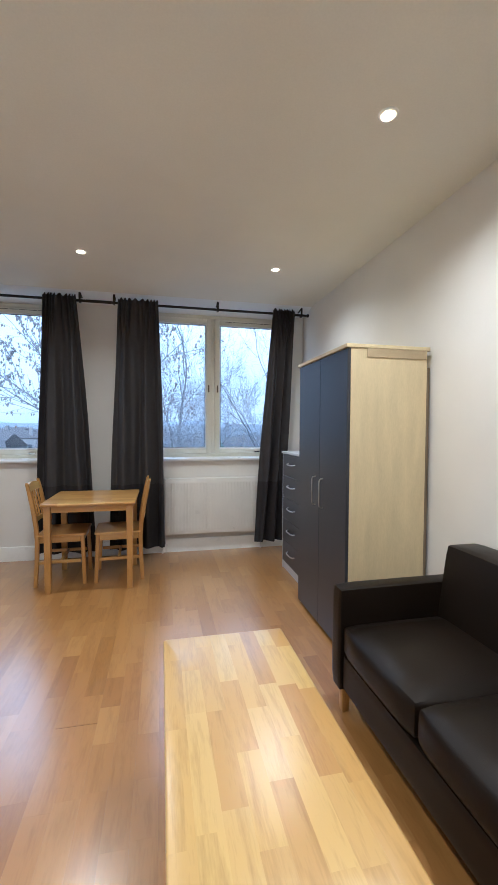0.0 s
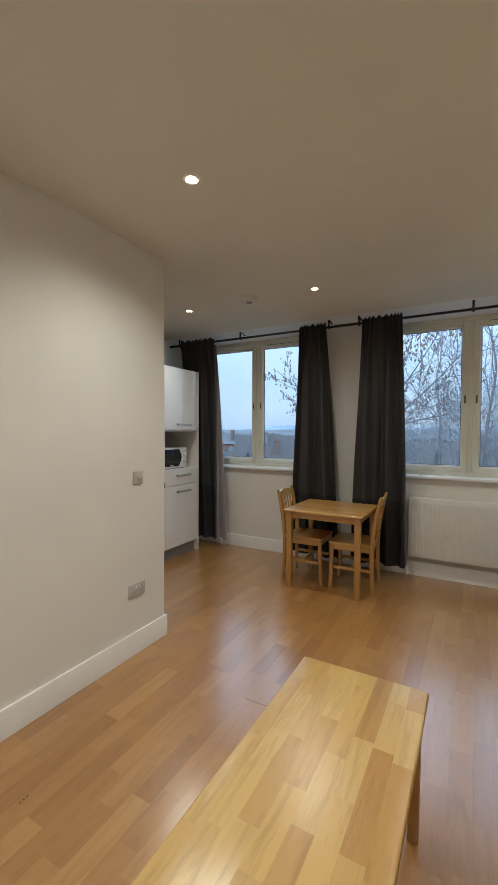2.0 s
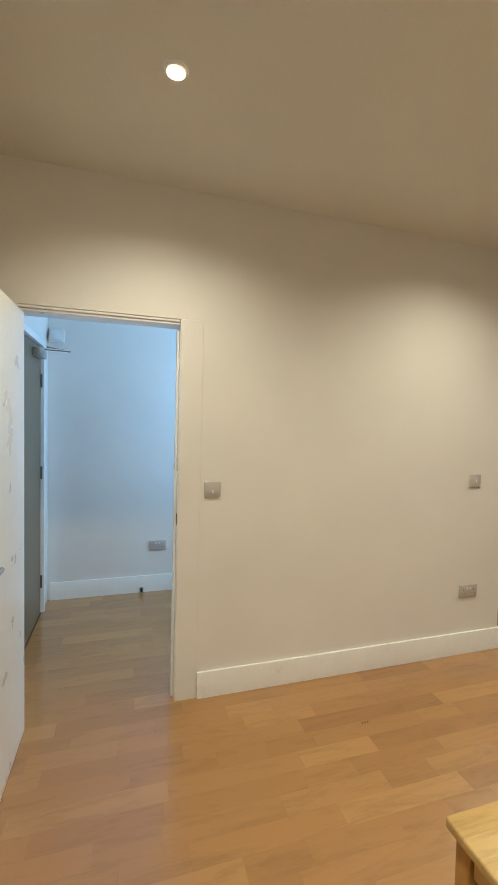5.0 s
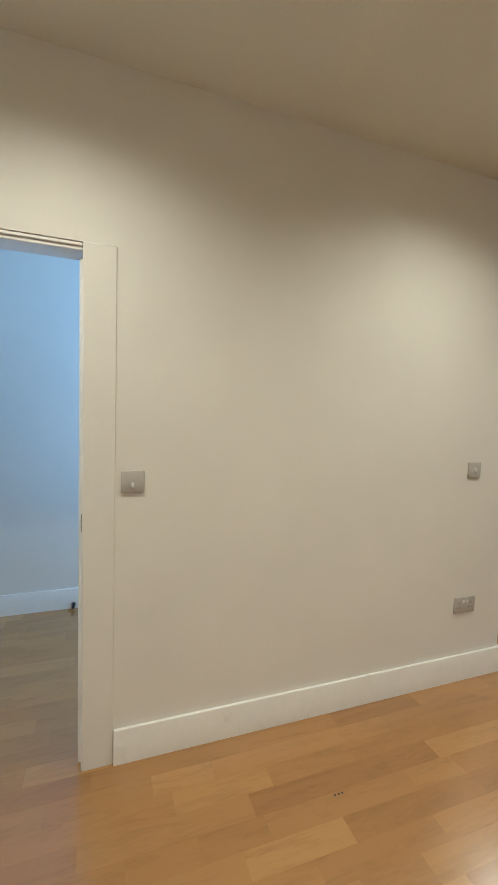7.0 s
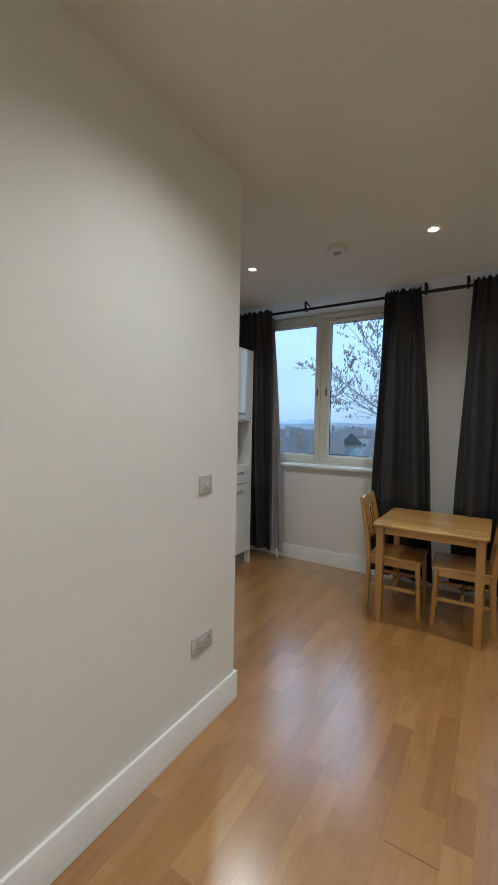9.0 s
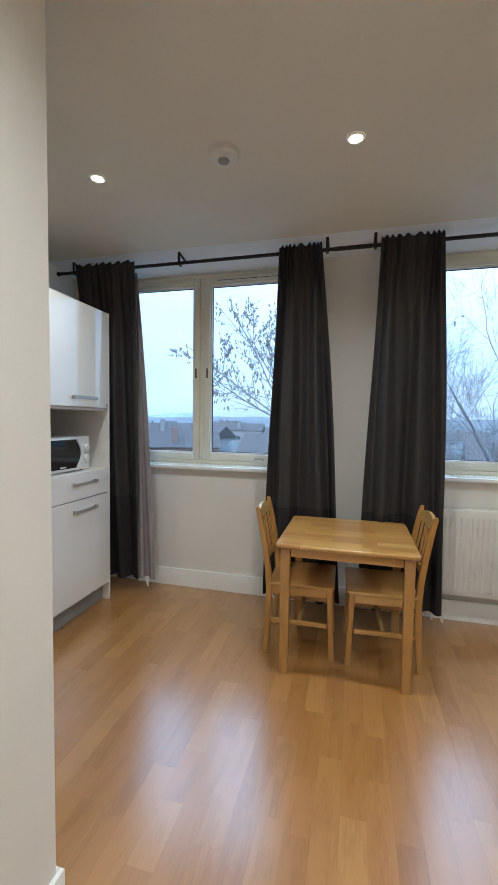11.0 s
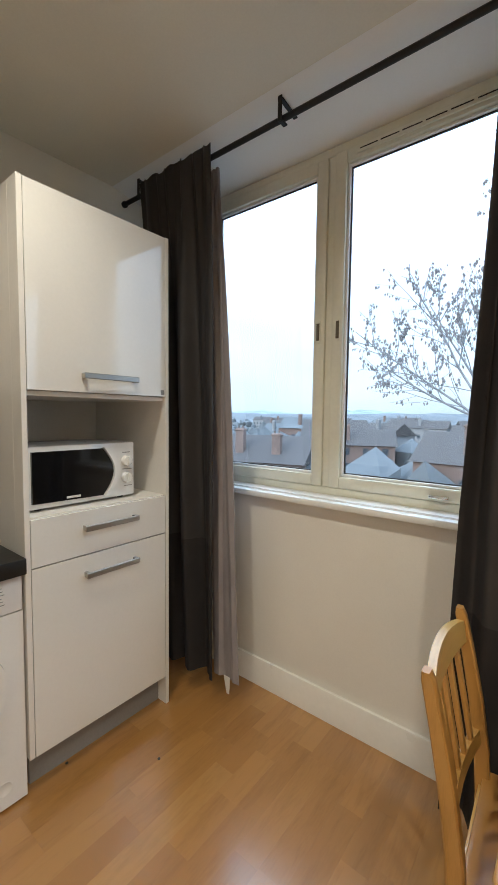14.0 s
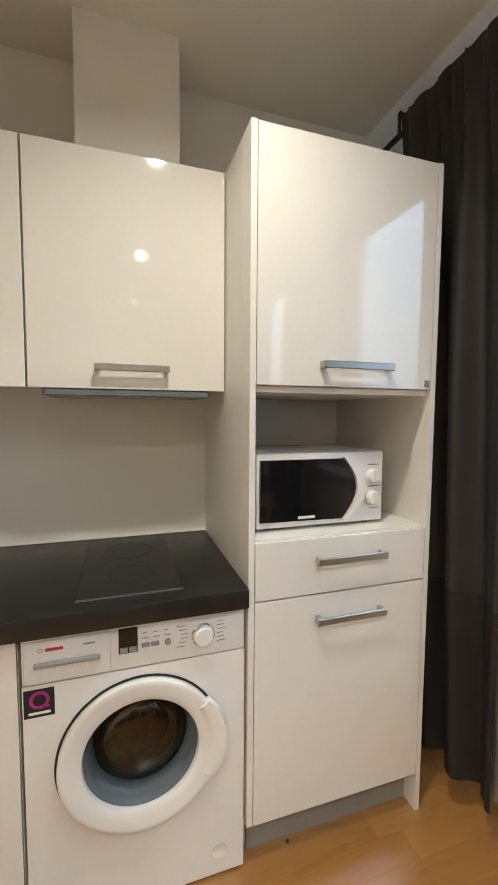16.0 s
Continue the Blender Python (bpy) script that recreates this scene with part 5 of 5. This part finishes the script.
def tree(x, y, z0, height, spread, seed, leaves, label, levels=5, lean=(0, 0), first=0.35, bole=0.5, limb=0.2):
    rnd = random.Random(seed)
    ob = thing("tree", label, "tree", (x, y, z0))
    trunk, limbs, tips = bmesh.new(), bmesh.new(), []

    def grow(p, d, length, r, level):
        if p.y < 5.5:
            d = Vector((d.x, abs(d.y) + 0.3, d.z)).normalized()
            if p.y < 4.5:
                return
        pts, q, n = [p], p, 4
        for k in range(n):
            d = (d + Vector((rnd.uniform(-1, 1), rnd.uniform(-1, 1), rnd.uniform(-0.4, 0.9))) * (0.16 if level else 0.04)).normalized()
            q = q + d * length / n
            pts.append(q)
        r = max(r, 0.006)
        tube(pts, r, 7 if level == 0 else 5 if level < 3 else 3, trunk if level == 0 else limbs, r * 0.55)
        if level >= levels:
            tips.extend(pts[2:])
            return
        kids = 7 if level == 0 else rnd.choice((3, 4, 4))
        for k in range(kids):
            u = rnd.uniform(first if level == 0 else 0.3, 1.0) if k else 1.0
            at = pts[0].lerp(pts[-1], u) if level else pts[min(n, int(u * n))]
            turn, tilt = rnd.uniform(0, 6.28), rnd.uniform(0.4, 0.95) if k else rnd.uniform(0.05, 0.3)
            side = d.orthogonal().normalized()
            side.rotate(Matrix.Rotation(turn, 3, d))
            nd = (d * math.cos(tilt) + side * math.sin(tilt) * spread).normalized()
            grow(at, nd, (height * limb if level == 0 else length) * rnd.uniform(0.58, 0.8), r * (0.62 if k == 0 else 0.42), level + 1)

    grow(Vector((x, y, z0)), Vector((lean[0], lean[1], 1)).normalized(), height * bole, height * 0.0068, 0)
    part("trunk", trunk, BARK, ob)
    part("limbs", limbs, BARK, ob, "bare branches and fine twigs")
    if leaves:
        bm = bmesh.new()
        for p in tips:
            for k in range(leaves):
                if rnd.random() < 0.5:
                    c, s = p + Vector((rnd.uniform(-1, 1), rnd.uniform(-1, 1), rnd.uniform(-1, 0.4))) * 0.09, rnd.uniform(0.022, 0.05)
                    u = Vector((rnd.uniform(-1, 1), rnd.uniform(-1, 1), rnd.uniform(-1, 1))).normalized()
                    v = u.orthogonal().normalized()
                    q = [bm.verts.new(c + u * a * s + v * b * s) for a, b in ((-1.3, 0), (0, -0.7), (1.3, 0), (0, 0.7))]
                    top = bm.verts.new(c + u.cross(v) * s * 0.5)
                    for i in range(4):
                        bm.faces.new((q[i], q[(i + 1) % 4], top))
        part("crown", bm, LEAF, ob, "sparse clusters of dry leaves", smooth=False)
    return ob


tree(0.55, 21.0, GZ, 21.0, 1.0, 12, 0, "tall bare winter tree below the window", 6, (0.01, 0.0), 0.45, 0.50, 0.23)
tree(1.75, 23.5, GZ, 22.0, 1.0, 15, 0, "tall bare winter tree below the window", 6, (0.03, 0.0), 0.45, 0.50, 0.23)
tree(8.4, 22.0, GZ, 22.0, 1.1, 33, 0, "bare winter tree beyond the window", 6, (-0.05, 0), 0.45, 0.5, 0.25)


def seed_tree(x, y, fork, reach, seed, label):
    """Open crown of rising limbs above one fork; dry seed clusters hang along the twigs."""
    rnd = random.Random(seed)
    ob = thing("tree", label, "tree", (x, y, GZ))
    limbs, crown, at = bmesh.new(), bmesh.new(), Vector((x, y, fork))

    def cluster(p):
        s = rnd.uniform(0.020, 0.040)
        c = p + Vector((rnd.uniform(-0.05, 0.05), rnd.uniform(-0.05, 0.05), -s * 1.5))
        tip = Vector((rnd.uniform(-0.4, 0.4), rnd.uniform(-0.3, 0.3), -1)).normalized()
        u = tip.orthogonal().normalized()
        v = tip.cross(u)
        ring = [crown.verts.new(c + (u * math.cos(a) + v * math.sin(a)) * s * rnd.uniform(0.7, 1.1)) for a in (k * math.pi * 2 / 5 for k in range(5))]
        top, low = crown.verts.new(c - tip * s * 1.3), crown.verts.new(c + tip * s * 2.0)
        for k in range(5):
            crown.faces.new((ring[k], ring[(k + 1) % 5], top))
            crown.faces.new((ring[(k + 1) % 5], ring[k], low))

    def shoot(p, d, length, r, level):
        pts, q, n = [p], p, 6
        for k in range(n):
            d = (d + Vector((rnd.uniform(-1, 1), rnd.uniform(-1, 1), rnd.uniform(-0.5, 0.9))) * 0.15).normalized()
            q = q + d * length / n
            pts.append(q)
        tube(pts, r, 6 if level == 0 else 4, limbs, max(0.004, r * 0.35))
        if level == 2:
            for p2 in pts[1:]:
                for k in range(2):
                    if rnd.random() < 0.42:
                        cluster(p2)
            return
        kids = 9 if level == 0 else 5
        for k in range(kids):
            f = 0.25 + 0.75 * (k + rnd.random()) / kids
            base = pts[min(n, int(f * n))]
            side = d.orthogonal().normalized()
            side.rotate(Matrix.Rotation(rnd.uniform(0, 6.28), 3, d))
            tilt = rnd.uniform(0.45, 1.0)
            nd = (d * math.cos(tilt) + side * math.sin(tilt) + Vector((0, 0, 0.15))).normalized()
            shoot(base, nd, length * (0.50 - 0.22 * f) * rnd.uniform(0.8, 1.25), max(0.005, r * 0.42), level + 1)
        if level == 1:
            cluster(pts[-1])

    part("trunk", tube([(x, y, GZ), (x + 0.05, y, GZ * 0.5), (x - 0.03, y, 0.0), at], 0.16, 10, None, 0.085), BARK, ob)
    for k in range(10):
        a = radians(-84 + 168 * (k + 0.5) / 10 + rnd.uniform(-6, 6))
        d = Vector((math.sin(a), rnd.uniform(-0.45, 0.45), math.cos(a) * 1.1 + 0.02)).normalized()
        shoot(at - Vector((0, 0, rnd.uniform(0, 0.5) * abs(math.sin(a)))), d, reach * rnd.uniform(0.82, 1.05) * (0.72 + 0.34 * math.cos(a)), 0.034, 0)
    part("limbs", limbs, BARK, ob, "bare branches and fine twigs")
    part("crown", crown, LEAF, ob, "sparse hanging clusters of dry seeds", smooth=False)
    return ob


seed_tree(-1.0, 10.6, 1.6, 4.6, 6, "bare tree still holding clusters of dry seeds")

ev = thing("conifer", "dark evergreen tree beside the building", "tree", (4.3, 20.5, GZ))
part("trunk", tube([(4.3, 20.5, GZ), (4.3, 20.5, GZ + 9)], 0.2, 8, None, 0.05), BARK, ev)
bm = bmesh.new()
rnd = random.Random(9)
for k in range(5200):
    u = rnd.random()
    z, rad_, a = GZ + 1.0 + 9.6 * u, ((1 - u) ** 0.8 * 2.9 * (0.86 + 0.14 * math.sin(u * 70)) * rnd.uniform(0.3, 1.05) ** 0.6 + 0.08), rnd.uniform(0, 6.28)
    c = Vector((4.3 + rad_ * math.cos(a), 20.5 + rad_ * math.sin(a), z))
    out = Vector((math.cos(a), math.sin(a), -0.25))
    s = rnd.uniform(0.09, 0.24)
    w = Vector((-math.sin(a), math.cos(a), rnd.uniform(-0.4, 0.4))) * s * 0.5
    q = [bm.verts.new(c - out * s), bm.verts.new(c + w), bm.verts.new(c + out * s + Vector((0, 0, -0.3 * s))), bm.verts.new(c - w), bm.verts.new(c + Vector((0, 0, s * 0.35)))]
    for i in range(4):
        bm.faces.new((q[i], q[(i + 1) % 4], q[4]))
part("crown", bm, NEEDLE, ev, "dense dark green sprays", smooth=False)

# ---- floor strips: laminate in three-strip pattern, laid along y ----
floor = bpy.data.objects["floor"]
STRIP, GAP = 0.094, 0.0002
LENGTHS = (0.24, 0.38, 0.48, 0.60)
rnd = random.Random(77)


def strip_bm(bm, x, y, length, dz=0.0):
    w = STRIP - GAP
    g = GAP / 2
    return put_box(bm, x + g, x + w + g, y + g, y + length - g, -0.0095, dz)


shared = {}
for ln in LENGTHS:
    shared[ln] = mesh_of("strip", strip_bm(bmesh.new(), 0, 0, ln), FLOOR, smooth=False)
rest, near = bmesh.new(), 0
x = HALL_X + 0.001
while x < X_E:
    x1 = min(x + STRIP, X_E + 0.02)
    edge = HALL_Y if x < -0.14 else Y_S
    spans = [(edge - rnd.uniform(0, 0.4), -0.33 if x < -0.14 else Y_N, edge)]
    if x < -0.14:
        spans.append((-0.1 - rnd.uniform(0, 0.3), Y_N, -0.1))
    for s0, s1, edge in spans:
        y = s0
        while y < s1:
            ln = rnd.choice(LENGTHS)
            if near < 300 and 0.0 < x < 1.55 and -2.6 < y < 1.3 and y + ln < s1:
                ob = new("strip", shared[ln])
                ob.location = (x, y, 0)
                ob.parent = floor
                near += 1
            else:
                a, b = max(y, edge), min(y + ln, s1)
                if b - a > 0.004:
                    strip_bm(rest, x, a, b - a)
            y += ln
    x += STRIP
ob = part("strips_beyond", rest, FLOOR, floor, "the rest of the strip laminate", smooth=False)
tagged(ob, kind="stuff")
mk = thing("floor_mark", "three tiny dark dents in the laminate floor", "floor mark", (0.403, -1.307, 0))
for k in range(3):
    part("dent", disc_bar((0.403, -1.307 + (k - 1) * 0.016, 0.0002), (0.403, -1.307 + (k - 1) * 0.016, 0.0008), 0.0042, 12), SLOT, mk)
seam = thing("floor_seam", "thin open joint between two laminate boards", "floor mark", (0.96, -0.325, 0))
part("joint", box(0.868, 1.05, -0.3260, -0.3245, 0.0002, 0.0004), UNDER, seam)
part("lifted_edge", box(0.868, 1.05, -0.3233, -0.317, 0.0002, 0.0012, 0.0003, 1), FLOOR, seam)
for x, y in ((-1.105, 1.37), (-0.833, 1.622)):
    sp = thing("floor_mark", "tiny dark speck on the laminate floor", "floor mark", (x, y, 0))
    part("speck", disc_bar((x, y, 0.0002), (x, y, 0.003), 0.006, 10), SLOT, sp)
